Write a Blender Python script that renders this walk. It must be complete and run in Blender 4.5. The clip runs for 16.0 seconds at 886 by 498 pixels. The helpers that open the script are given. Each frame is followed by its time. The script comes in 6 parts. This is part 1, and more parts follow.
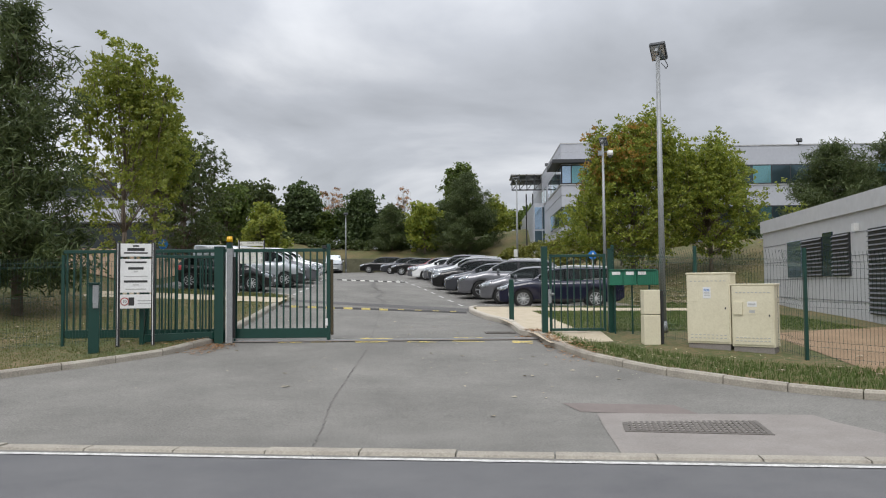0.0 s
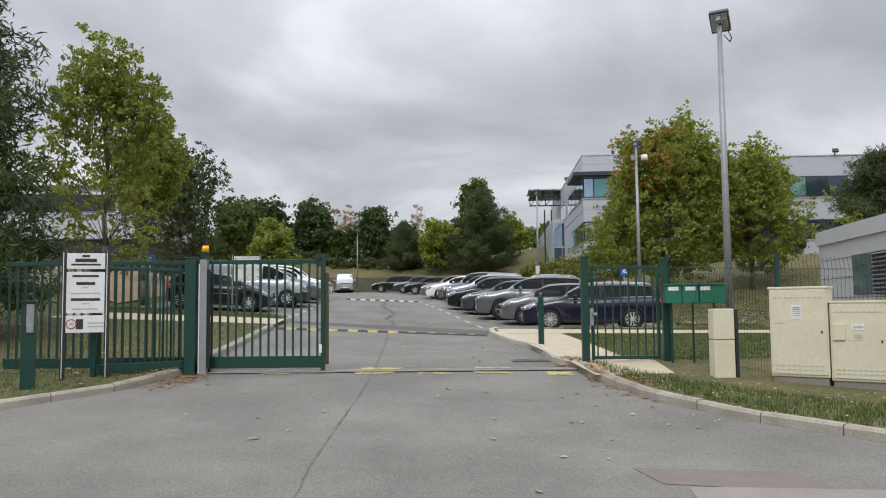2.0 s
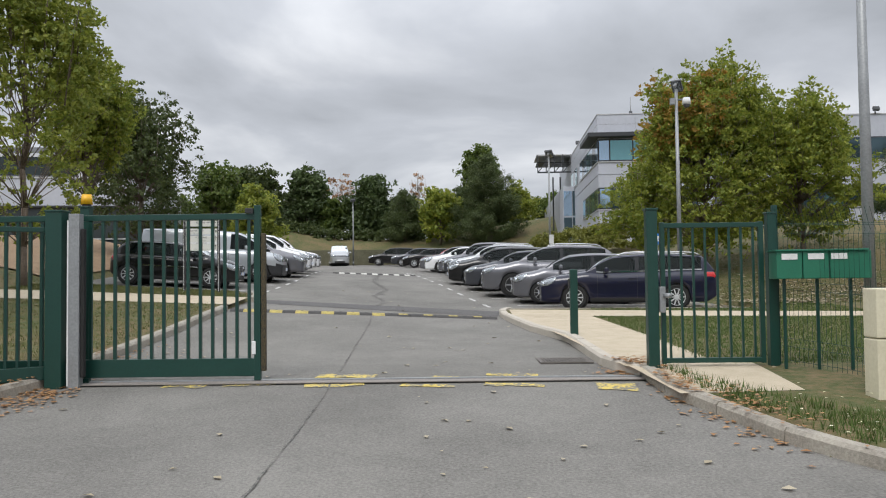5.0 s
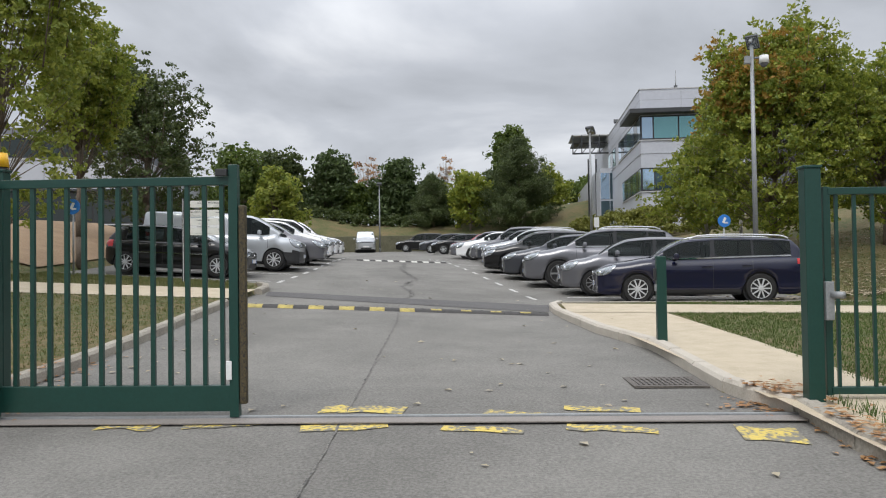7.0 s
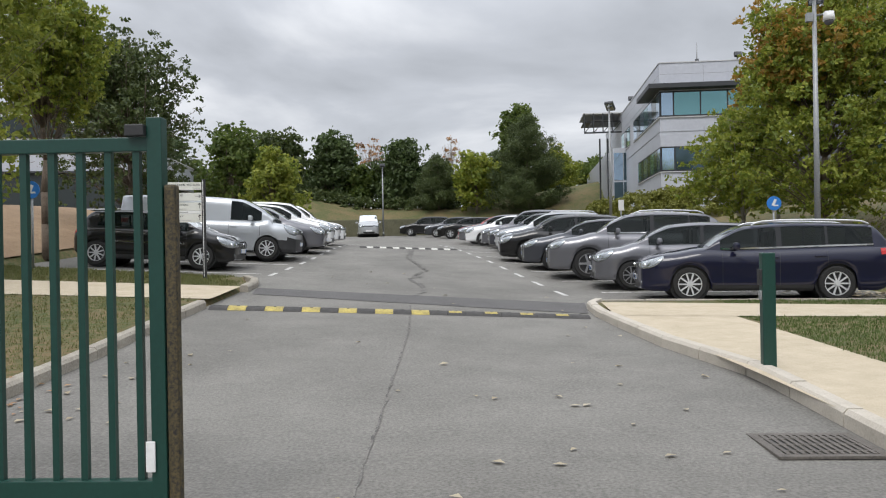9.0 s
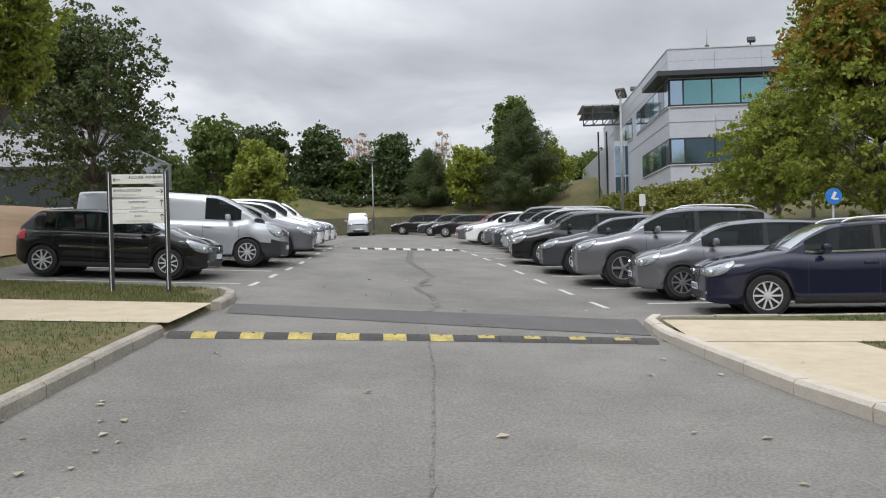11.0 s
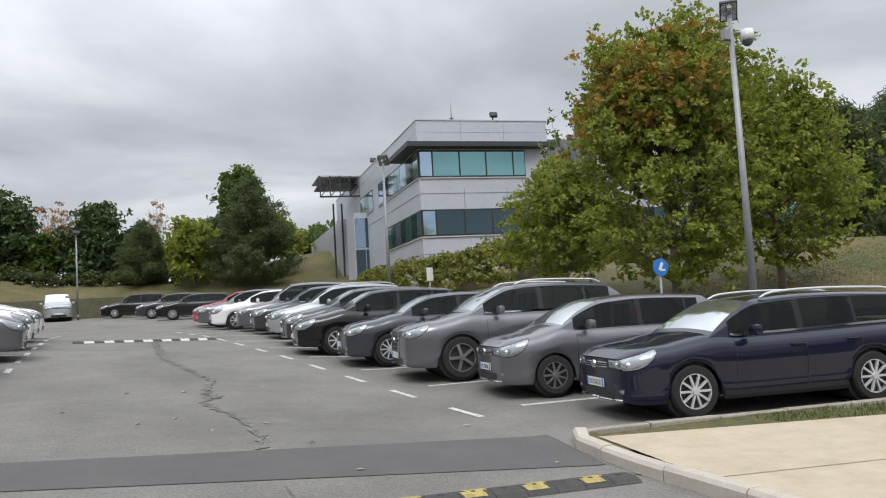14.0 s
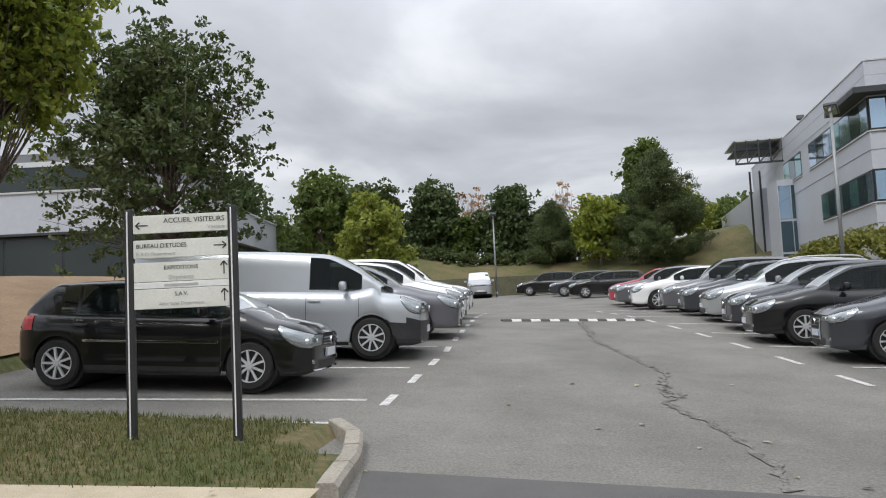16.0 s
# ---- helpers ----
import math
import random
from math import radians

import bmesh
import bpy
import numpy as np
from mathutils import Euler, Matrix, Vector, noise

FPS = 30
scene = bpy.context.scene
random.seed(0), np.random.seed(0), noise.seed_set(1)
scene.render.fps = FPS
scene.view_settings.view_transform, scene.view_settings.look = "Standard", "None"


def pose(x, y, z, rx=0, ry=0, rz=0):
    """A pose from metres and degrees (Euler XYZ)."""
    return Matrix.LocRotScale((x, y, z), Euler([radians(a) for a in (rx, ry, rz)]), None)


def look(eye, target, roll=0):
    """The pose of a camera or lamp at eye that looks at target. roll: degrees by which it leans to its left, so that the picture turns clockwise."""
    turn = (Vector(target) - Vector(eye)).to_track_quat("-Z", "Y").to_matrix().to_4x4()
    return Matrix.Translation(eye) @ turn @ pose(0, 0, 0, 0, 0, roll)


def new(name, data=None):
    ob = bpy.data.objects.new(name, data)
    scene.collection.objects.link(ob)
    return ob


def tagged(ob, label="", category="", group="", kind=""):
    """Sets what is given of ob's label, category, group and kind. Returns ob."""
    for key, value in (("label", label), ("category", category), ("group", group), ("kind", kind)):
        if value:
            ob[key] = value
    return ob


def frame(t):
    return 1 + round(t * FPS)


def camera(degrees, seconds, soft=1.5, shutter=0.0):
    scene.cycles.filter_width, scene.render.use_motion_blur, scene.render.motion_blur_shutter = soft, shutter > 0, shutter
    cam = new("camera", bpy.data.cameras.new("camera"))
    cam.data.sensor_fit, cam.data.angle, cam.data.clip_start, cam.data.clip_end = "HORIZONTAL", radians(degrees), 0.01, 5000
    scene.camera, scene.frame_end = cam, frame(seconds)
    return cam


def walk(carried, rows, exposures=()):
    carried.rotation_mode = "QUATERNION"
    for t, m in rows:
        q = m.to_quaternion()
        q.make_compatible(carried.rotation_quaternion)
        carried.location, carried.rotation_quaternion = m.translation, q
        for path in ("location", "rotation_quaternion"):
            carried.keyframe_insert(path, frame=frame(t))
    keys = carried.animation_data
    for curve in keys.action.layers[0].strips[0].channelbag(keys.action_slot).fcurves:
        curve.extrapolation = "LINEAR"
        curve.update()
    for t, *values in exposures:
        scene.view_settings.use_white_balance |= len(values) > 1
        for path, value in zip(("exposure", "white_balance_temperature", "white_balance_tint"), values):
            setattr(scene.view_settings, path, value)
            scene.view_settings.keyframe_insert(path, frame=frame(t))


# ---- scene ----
cam = camera(59.4, 16.0, 1.1)
PATH = [
    (0, (-0.249, 1.329, 1.762), (-0.214, 3.327, 1.853), -0.5),
    (0.5, (-0.231, 2.02, 1.706), (-0.201, 4.017, 1.813), -0.5),
    (1, (-0.221, 2.788, 1.712), (-0.209, 4.784, 1.84), -0.4),
    (1.5, (-0.245, 3.593, 1.726), (-0.249, 5.588, 1.869), -0.4),
    (2, (-0.268, 4.409, 1.727), (-0.27, 6.403, 1.87), -0.6),
    (2.5, (-0.266, 5.256, 1.723), (-0.242, 7.252, 1.849), -0.9),
    (3, (-0.241, 6.144, 1.716), (-0.183, 8.141, 1.816), -0.8),
    (3.5, (-0.164, 6.991, 1.732), (-0.094, 8.988, 1.814), -0.8),
    (4, (-0.123, 7.811, 1.738), (-0.072, 9.809, 1.815), -0.8),
    (4.2, (-0.139, 8.115, 1.729), (-0.102, 10.113, 1.808), -0.7),
    (6.3, (-0.299, 11.285, 1.847), (-0.35, 13.283, 1.901), -0.9),
    (6.5, (-0.361, 11.603, 1.82), (-0.416, 13.601, 1.87), -0.8),
    (7, (-0.47, 12.33, 1.813), (-0.55, 14.328, 1.854), -0.8),
    (7.5, (-0.559, 12.935, 1.875), (-0.656, 14.933, 1.895), -1.0),
    (8, (-0.63, 13.625, 1.898), (-0.731, 15.623, 1.9), -0.8),
    (8.5, (-0.696, 14.359, 1.911), (-0.794, 16.357, 1.91), -0.7),
    (8.7, (-0.768, 14.578, 1.945), (-0.861, 16.576, 1.943), -0.8),
    (10.8, (-1.391, 17.553, 2.119), (-1.473, 19.551, 2.103), -1.6),
    (11, (-1.504, 17.799, 2.131), (-1.558, 19.798, 2.119), -1.4),
    (11.5, (-1.82, 18.301, 2.167), (-1.747, 20.299, 2.171), -0.5),
    (12, (-2.145, 18.826, 2.18), (-1.759, 20.788, 2.212), 0.4),
    (12.5, (-2.37, 19.462, 2.228), (-1.63, 21.319, 2.279), -0.3),
    (13, (-2.399, 20.291, 2.312), (-1.501, 22.076, 2.383), -0.8),
    (13.5, (-2.727, 20.959, 2.415), (-1.875, 22.765, 2.518), -2.3),
    (14, (-3.002, 21.77, 2.458), (-2.328, 23.647, 2.605), -3.4),
    (14.5, (-3.049, 22.598, 2.444), (-2.613, 24.543, 2.617), -2.9),
    (15, (-3.233, 23.26, 2.448), (-3.034, 25.243, 2.619), -2.8),
    (15.5, (-3.431, 23.889, 2.486), (-3.484, 25.882, 2.644), -2.5),
    (16, (-3.611, 24.36, 2.513), (-3.924, 26.33, 2.66), -2.7),
]
walk(cam, [(t, look(e, g, r)) for t, e, g, r in PATH], [(0, -0.18), (7, -0.10), (11, -0.05), (16, -0.10)])

# ---- world and sun: overcast ----
world = bpy.data.worlds.new("overcast")
scene.world = world
world.use_nodes = True
wn, wl = world.node_tree.nodes, world.node_tree.links
wn.clear()
w_out = wn.new("ShaderNodeOutputWorld")
w_bg = wn.new("ShaderNodeBackground")
w_sky = wn.new("ShaderNodeTexSky")
w_sky.sky_type, w_sky.sun_disc = "NISHITA", False
w_sky.sun_elevation, w_sky.sun_rotation = radians(48), radians(200)
w_co = wn.new("ShaderNodeTexCoord")
w_sep = wn.new("ShaderNodeSeparateXYZ")
wl.new(w_co.outputs["Generated"], w_sep.inputs[0])
w_add = wn.new("ShaderNodeMath")
w_add.operation, w_add.inputs[1].default_value = "ADD", 0.22
w_abs = wn.new("ShaderNodeMath")
w_abs.operation = "ABSOLUTE"
wl.new(w_sep.outputs[2], w_abs.inputs[0])
wl.new(w_abs.outputs[0], w_add.inputs[0])
w_com = wn.new("ShaderNodeCombineXYZ")
for i_ax in (0, 1):
    w_div = wn.new("ShaderNodeMath")
    w_div.operation = "DIVIDE"
    wl.new(w_sep.outputs[i_ax], w_div.inputs[0])
    wl.new(w_add.outputs[0], w_div.inputs[1])
    wl.new(w_div.outputs[0], w_com.inputs[i_ax])
w_noise = wn.new("ShaderNodeTexNoise")
w_noise.inputs["Scale"].default_value, w_noise.inputs["Detail"].default_value = 1.05, 7
w_noise.inputs["Roughness"].default_value, w_noise.inputs["Distortion"].default_value = 0.5, 0.35
wl.new(w_com.outputs[0], w_noise.inputs["Vector"])
w_ramp = wn.new("ShaderNodeValToRGB")
cr = w_ramp.color_ramp
cr.elements[0].position, cr.elements[0].color = 0.34, (0.40, 0.42, 0.455, 1)
cr.elements[1].position, cr.elements[1].color = 0.62, (0.80, 0.82, 0.86, 1)
w_mid = cr.elements.new(0.5)
w_mid.color = (0.56, 0.585, 0.635, 1)
wl.new(w_noise.outputs["Fac"], w_ramp.inputs["Fac"])
w_mul = wn.new("ShaderNodeMix")
w_mul.data_type = "RGBA"
w_mul.inputs["Factor"].default_value = 0.94
w_sc = wn.new("ShaderNodeVectorMath")
w_sc.operation = "SCALE"
w_sc.inputs["Scale"].default_value = 0.08
wl.new(w_sky.outputs[0], w_sc.inputs[0])
wl.new(w_sc.outputs[0], w_mul.inputs["A"])
wl.new(w_ramp.outputs[0], w_mul.inputs["B"])
w_bg.inputs["Strength"].default_value = 1.12
w_zen = wn.new("ShaderNodeMapRange")
w_zen.inputs["From Min"].default_value, w_zen.inputs["From Max"].default_value = 0.25, 0.95
w_zen.inputs["To Min"].default_value, w_zen.inputs["To Max"].default_value = 1.0, 2.9
wl.new(w_abs.outputs[0], w_zen.inputs["Value"])
w_gain = wn.new("ShaderNodeVectorMath")
w_gain.operation = "SCALE"
wl.new(w_mul.outputs["Result"], w_gain.inputs[0])
wl.new(w_zen.outputs[0], w_gain.inputs["Scale"])
wl.new(w_gain.outputs[0], w_bg.inputs["Color"])
wl.new(w_bg.outputs[0], w_out.inputs[0])
sun = new("sun", bpy.data.lights.new("sun", "SUN"))
sun.data.energy, sun.data.angle, sun.data.color = 1.5, radians(25), (1, 0.97, 0.92)
sun.matrix_world = look((0, 0, 50), (14, 38, 0))


# ---- materials ----
def mat(name, a, b=None, rough=0.7, metal=0.0, scale=8.0, detail=6, fine=60.0, bump=0.0, bump_scale=80.0, coords="Object", contrast=(0.35, 0.65), coat=0.0, island=0.0, trans=0.0, emit=0.0):
    """A surface of two tones mixed by coarse and fine noise, with relief."""
    m = bpy.data.materials.new(name)
    m.use_nodes = True
    n, l = m.node_tree.nodes, m.node_tree.links
    p = n["Principled BSDF"]
    p.inputs["Roughness"].default_value, p.inputs["Metallic"].default_value = rough, metal
    p.inputs["Coat Weight"].default_value = coat
    p.inputs["Coat Roughness"].default_value = 0.03
    p.inputs["Coat IOR"].default_value = 1.5
    b = b or tuple(c * 0.86 for c in a)
    co = n.new("ShaderNodeTexCoord")
    geo = n.new("ShaderNodeNewGeometry")
    src = geo.outputs["Position"] if coords == "World" else co.outputs["Object"]
    t1 = n.new("ShaderNodeTexNoise")
    t1.inputs["Scale"].default_value, t1.inputs["Detail"].default_value = scale, detail
    t1.inputs["Roughness"].default_value = 0.66
    t2 = n.new("ShaderNodeTexNoise")
    t2.inputs["Scale"].default_value, t2.inputs["Detail"].default_value = fine, 3
    l.new(src, t1.inputs["Vector"])
    l.new(src, t2.inputs["Vector"])
    av = n.new("ShaderNodeMath")
    av.operation = "MULTIPLY_ADD"
    av.inputs[1].default_value = 0.5
    half = n.new("ShaderNodeMath")
    half.operation, half.inputs[1].default_value = "MULTIPLY", 0.5
    l.new(t1.outputs["Fac"], half.inputs[0])
    l.new(t2.outputs["Fac"], av.inputs[0])
    l.new(half.outputs[0], av.inputs[2])
    fac = av.outputs[0]
    if island:
        mixn = n.new("ShaderNodeMix")
        mixn.inputs["Factor"].default_value = island
        l.new(fac, mixn.inputs["A"])
        l.new(geo.outputs["Random Per Island"], mixn.inputs["B"])
        fac = mixn.outputs["Result"]
        contrast = (0.1, 0.9)
    r = n.new("ShaderNodeValToRGB")
    r.color_ramp.elements[0].position, r.color_ramp.elements[0].color = contrast[0], (*a, 1)
    r.color_ramp.elements[1].position, r.color_ramp.elements[1].color = contrast[1], (*b, 1)
    l.new(fac, r.inputs["Fac"])
    l.new(r.outputs[0], p.inputs["Base Color"])
    if bump:
        t3 = n.new("ShaderNodeTexNoise")
        t3.inputs["Scale"].default_value, t3.inputs["Detail"].default_value = bump_scale, 4
        l.new(src, t3.inputs["Vector"])
        bn = n.new("ShaderNodeBump")
        bn.inputs["Strength"].default_value, bn.inputs["Distance"].default_value = bump, 0.02
        l.new(t3.outputs["Fac"], bn.inputs["Height"])
        l.new(bn.outputs[0], p.inputs["Normal"])
    if trans:
        tr = n.new("ShaderNodeBsdfTranslucent")
        l.new(r.outputs[0], tr.inputs["Color"])
        mx = n.new("ShaderNodeMixShader")
        mx.inputs[0].default_value = trans
        l.new(p.outputs[0], mx.inputs[1])
        l.new(tr.outputs[0], mx.inputs[2])
        l.new(mx.outputs[0], n["Material Output"].inputs[0])
    if emit:
        l.new(r.outputs[0], p.inputs["Emission Color"])
        p.inputs["Emission Strength"].default_value = emit
    return m


ASPHALT = mat("asphalt_pale", (0.125, 0.119, 0.107), (0.24, 0.229, 0.207), 0.9, scale=0.45, detail=12, fine=42, bump=0.6, bump_scale=90, coords="World", contrast=(0.38, 0.62))
ASPHALT_ROAD = mat("asphalt_road", (0.10, 0.10, 0.105), (0.16, 0.158, 0.158), 0.9, scale=0.8, fine=90, bump=0.5, bump_scale=150, coords="World")
ASPHALT_DARK = mat("asphalt_patch", (0.085, 0.081, 0.079), (0.125, 0.12, 0.116), 0.9, scale=1.2, fine=90, bump=0.4, bump_scale=150, coords="World")
TAR = mat("tar_crack", (0.085, 0.081, 0.075), (0.20, 0.19, 0.172), 0.9, scale=6, fine=30, coords="World", contrast=(0.44, 0.56))
STAIN = mat("oil_stain", (0.09, 0.085, 0.08), (0.14, 0.135, 0.125), 0.8, scale=3, coords="World")
KERB = mat("kerb_concrete", (0.40, 0.36, 0.30), (0.55, 0.50, 0.43), 0.9, scale=2.5, fine=60, bump=0.35, coords="World")
KERB_OLD = mat("kerb_weathered", (0.24, 0.215, 0.18), (0.42, 0.385, 0.32), 0.9, scale=2.0, fine=40, bump=0.5, coords="World")
PATHM = mat("path_gravel", (0.40, 0.335, 0.235), (0.56, 0.48, 0.36), 0.95, scale=3, fine=90, bump=0.4, bump_scale=120, coords="World")
CONCRETE = mat("concrete_slab", (0.20, 0.18, 0.163), (0.29, 0.262, 0.24), 0.9, scale=1.5, fine=60, bump=0.3, coords="World")
LAWN = mat("lawn", (0.06, 0.08, 0.02), (0.165, 0.12, 0.058), 0.95, scale=0.55, fine=9, bump=0.9, bump_scale=30, coords="World", contrast=(0.40, 0.60))
GRASS = mat("grass_blade", (0.065, 0.105, 0.022), (0.20, 0.175, 0.07), 0.9, scale=0.6, fine=6, coords="World", island=0.4, trans=0.25)
GRASS_GREEN = mat("grass_blade_green", (0.05, 0.095, 0.018), (0.12, 0.16, 0.04), 0.9, scale=0.8, fine=6, coords="World", island=0.5, trans=0.25)
SOIL = mat("bare_earth", (0.20, 0.13, 0.075), (0.31, 0.215, 0.13), 0.95, scale=1.2, fine=20, bump=0.6, bump_scale=40, coords="World")
WHITE_PAINT = mat("road_paint_white", (0.34, 0.33, 0.31), (0.66, 0.65, 0.62), 0.8, scale=9, fine=60, coords="World", contrast=(0.42, 0.56))
YELLOW_PAINT = mat("road_paint_yellow", (0.19, 0.18, 0.15), (0.60, 0.46, 0.11), 0.8, scale=5, fine=22, coords="World", contrast=(0.46, 0.55))
GREEN_STEEL = mat("green_lacquer", (0.006, 0.040, 0.030), (0.009, 0.050, 0.038), 0.35, scale=3, fine=40)
GREEN_BOX = mat("green_mailbox_paint", (0.012, 0.13, 0.075), (0.02, 0.16, 0.095), 0.4, scale=4)
GALV = mat("galvanised_steel", (0.24, 0.25, 0.255), (0.33, 0.34, 0.345), 0.5, 0.4, scale=5, fine=40)
BLACK_PL = mat("black_plastic", (0.016, 0.016, 0.017), (0.03, 0.03, 0.031), 0.5, scale=8)
RUBBER = mat("rubber", (0.011, 0.011, 0.011), (0.024, 0.023, 0.022), 0.85, scale=20, bump=0.2)
BUMP_BLACK = mat("speed_bump_black", (0.035, 0.034, 0.033), (0.075, 0.07, 0.066), 0.8, scale=8, bump=0.4, coords="World")
BUMP_YELLOW = mat("speed_bump_yellow", (0.20, 0.17, 0.07), (0.58, 0.46, 0.12), 0.7, scale=7, fine=50, coords="World")
BUMP_WHITE = mat("speed_bump_white", (0.45, 0.44, 0.40), (0.66, 0.65, 0.6), 0.7, scale=9, coords="World")
CREAM = mat("cream_cabinet", (0.60, 0.55, 0.40), (0.70, 0.65, 0.49), 0.5, scale=2.5, fine=30)
WHITE_PL = mat("white_panel", (0.66, 0.66, 0.65), (0.78, 0.78, 0.77), 0.45, scale=4, fine=30)
SIGN_CREAM = mat("sign_panel", (0.60, 0.60, 0.55), (0.72, 0.72, 0.67), 0.4, scale=4)
INK = mat("ink", (0.02, 0.02, 0.02), (0.035, 0.035, 0.035), 0.6)
INK_GREY = mat("ink_grey", (0.38, 0.38, 0.37), (0.46, 0.46, 0.45), 0.6)
INK_RED = mat("ink_red", (0.30, 0.04, 0.04), (0.36, 0.06, 0.05), 0.6)
BLUE_SIGN = mat("sign_blue", (0.02, 0.16, 0.50), (0.03, 0.2, 0.58), 0.4)
CLAD = mat("metal_cladding", (0.47, 0.485, 0.535), (0.53, 0.545, 0.595), 0.45, 0.15, scale=0.5, fine=5)
CLAD_LIGHT = mat("light_cladding", (0.50, 0.50, 0.51), (0.57, 0.57, 0.58), 0.5, 0.1, scale=0.5, fine=5)
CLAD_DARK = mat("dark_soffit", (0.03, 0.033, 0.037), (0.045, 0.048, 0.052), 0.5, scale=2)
LOUVRE = mat("grey_louvre", (0.16, 0.165, 0.18), (0.21, 0.215, 0.23), 0.5, 0.3, scale=4)
FRAME = mat("window_frame_black", (0.02, 0.022, 0.025), (0.035, 0.037, 0.04), 0.4)
ROOFM = mat("roof_membrane", (0.16, 0.16, 0.165), (0.22, 0.22, 0.225), 0.9, scale=0.6, coords="World")
BARK = mat("bark", (0.10, 0.075, 0.055), (0.20, 0.16, 0.125), 0.95, scale=9, fine=40, bump=0.8, bump_scale=25)
TRUNK_PALE = mat("bark_pale", (0.30, 0.27, 0.24), (0.44, 0.41, 0.37), 0.95, scale=9, bump=0.4, bump_scale=25)


def leafm(name, a, b, tr=0.35):
    return mat(name, a, b, 0.55, scale=0.8, fine=5, island=0.55, trans=tr)


LEAF_MAPLE = leafm("leaf_maple", (0.095, 0.165, 0.024), (0.40, 0.41, 0.062), 0.5)
LEAF_AUTUMN = leafm("leaf_autumn", (0.24, 0.20, 0.03), (0.46, 0.24, 0.05), 0.45)
LEAF_LIGHT = leafm("leaf_light", (0.11, 0.17, 0.025), (0.36, 0.37, 0.06), 0.45)
LEAF_DARK = leafm("leaf_dark", (0.045, 0.075, 0.026), (0.10, 0.14, 0.042))
LEAF_GREEN = leafm("leaf_green", (0.05, 0.092, 0.02), (0.165, 0.21, 0.042), 0.48)
LEAF_PURPLE = leafm("leaf_purplish", (0.035, 0.062, 0.018), (0.11, 0.135, 0.036))
LEAF_BROWN = leafm("leaf_brown", (0.28, 0.13, 0.05), (0.46, 0.27, 0.12), 0.1)
LEAF_PALE = leafm("leaf_fallen_pale", (0.30, 0.24, 0.15), (0.46, 0.40, 0.29), 0.1)
NEEDLE = leafm("pine_needle", (0.038, 0.066, 0.02), (0.135, 0.168, 0.055), 0.22)
HEDGE = leafm("hedge_leaf", (0.11, 0.13, 0.02), (0.27, 0.26, 0.05), 0.3)


def glassm(name, tint, rough=0.03, see=0.0, ior=1.52, metal=0.0):
    """Tinted glazing: a mirror-smooth surface, dark or pale and metallic, partly see-through where asked."""
    m = bpy.data.materials.new(name)
    m.use_nodes = True
    n, l = m.node_tree.nodes, m.node_tree.links
    p = n["Principled BSDF"]
    p.inputs["Base Color"].default_value = (*tint, 1)
    p.inputs["Roughness"].default_value = rough
    p.inputs["IOR"].default_value = ior
    p.inputs["Metallic"].default_value = metal
    p.inputs["Specular IOR Level"].default_value = 0.5
    if see:
        tr = n.new("ShaderNodeBsdfTransparent")
        tr.inputs["Color"].default_value = (0.75, 0.82, 0.80, 1)
        mx = n.new("ShaderNodeMixShader")
        mx.inputs[0].default_value = see
        l.new(p.outputs[0], mx.inputs[1])
        l.new(tr.outputs[0], mx.inputs[2])
        l.new(mx.outputs[0], n["Material Output"].inputs[0])
    return m


def mirrorm(name, tint, metal):
    m = bpy.data.materials.new(name)
    m.use_nodes = True
    p = m.node_tree.nodes["Principled BSDF"]
    p.inputs["Base Color"].default_value = (*tint, 1)
    p.inputs["Metallic"].default_value, p.inputs["Roughness"].default_value = metal, 0.06
    return m


CAR_GLASS = glassm("car_glass", (0.006, 0.009, 0.009), 0.03, 0.3, 1.38)
BLACK_GLOSS = glassm("black_gloss", (0.008, 0.008, 0.009), 0.12)
LENS = mirrorm("lamp_reflector", (0.75, 0.77, 0.80), 0.9)
WIN_LOW = glassm("window_low", (0.02, 0.028, 0.028), 0.06)
# Pale metallic tint puts a stronger sky sheen into the windscreen's colour.
WINDSCREEN = glassm("windscreen_glass_sheen", (0.80, 0.84, 0.85), 0.06, 0.08, 1.6, 0.9)
WIN_TEAL = mirrorm("window_teal", (0.20, 0.40, 0.42), 0.75)
WIN_BLUE = mirrorm("window_blue", (0.42, 0.56, 0.70), 0.8)
WIN_DARK = mirrorm("window_dark", (0.07, 0.11, 0.13), 0.6)
LAMP_GLASS = glassm("headlamp_glass", (0.55, 0.58, 0.60), 0.1, 0.35, 1.5, 0.7)
TAIL_RED = glassm("tail_lamp_red", (0.45, 0.02, 0.02), 0.12)
CHROME = mirrorm("chrome", (0.62, 0.63, 0.64), 1.0)
ALLOY = mat("alloy", (0.58, 0.59, 0.60), (0.66, 0.67, 0.68), 0.3, 0.35, scale=10)


def paint(name, c, metal=0.35):
    """Car lacquer: a satin base under a thin clear coat."""
    m = mat(name, c, tuple(min(1, v * 1.12 + 0.001) for v in c), 0.3, metal, scale=1.5, fine=200, coat=1.0)
    m.node_tree.nodes["Principled BSDF"].inputs["Specular IOR Level"].default_value = 0.15
    m.node_tree.nodes["Principled BSDF"].inputs["Coat IOR"].default_value = 1.47
    return m


# ---- ground levels ----
LEVEL = [(-200, -0.6), (-60, -0.3), (1.3, 0.0), (11.0, 0.0), (14.4, 0.2), (18.98, 0.52), (22.7, 0.64), (28.2, 0.76), (30, 0.85), (32, 0.9), (35, 1.08), (40, 1.42), (47, 1.8), (60, 2.25), (80, 3.0), (120, 4.0), (400, 6.0)]
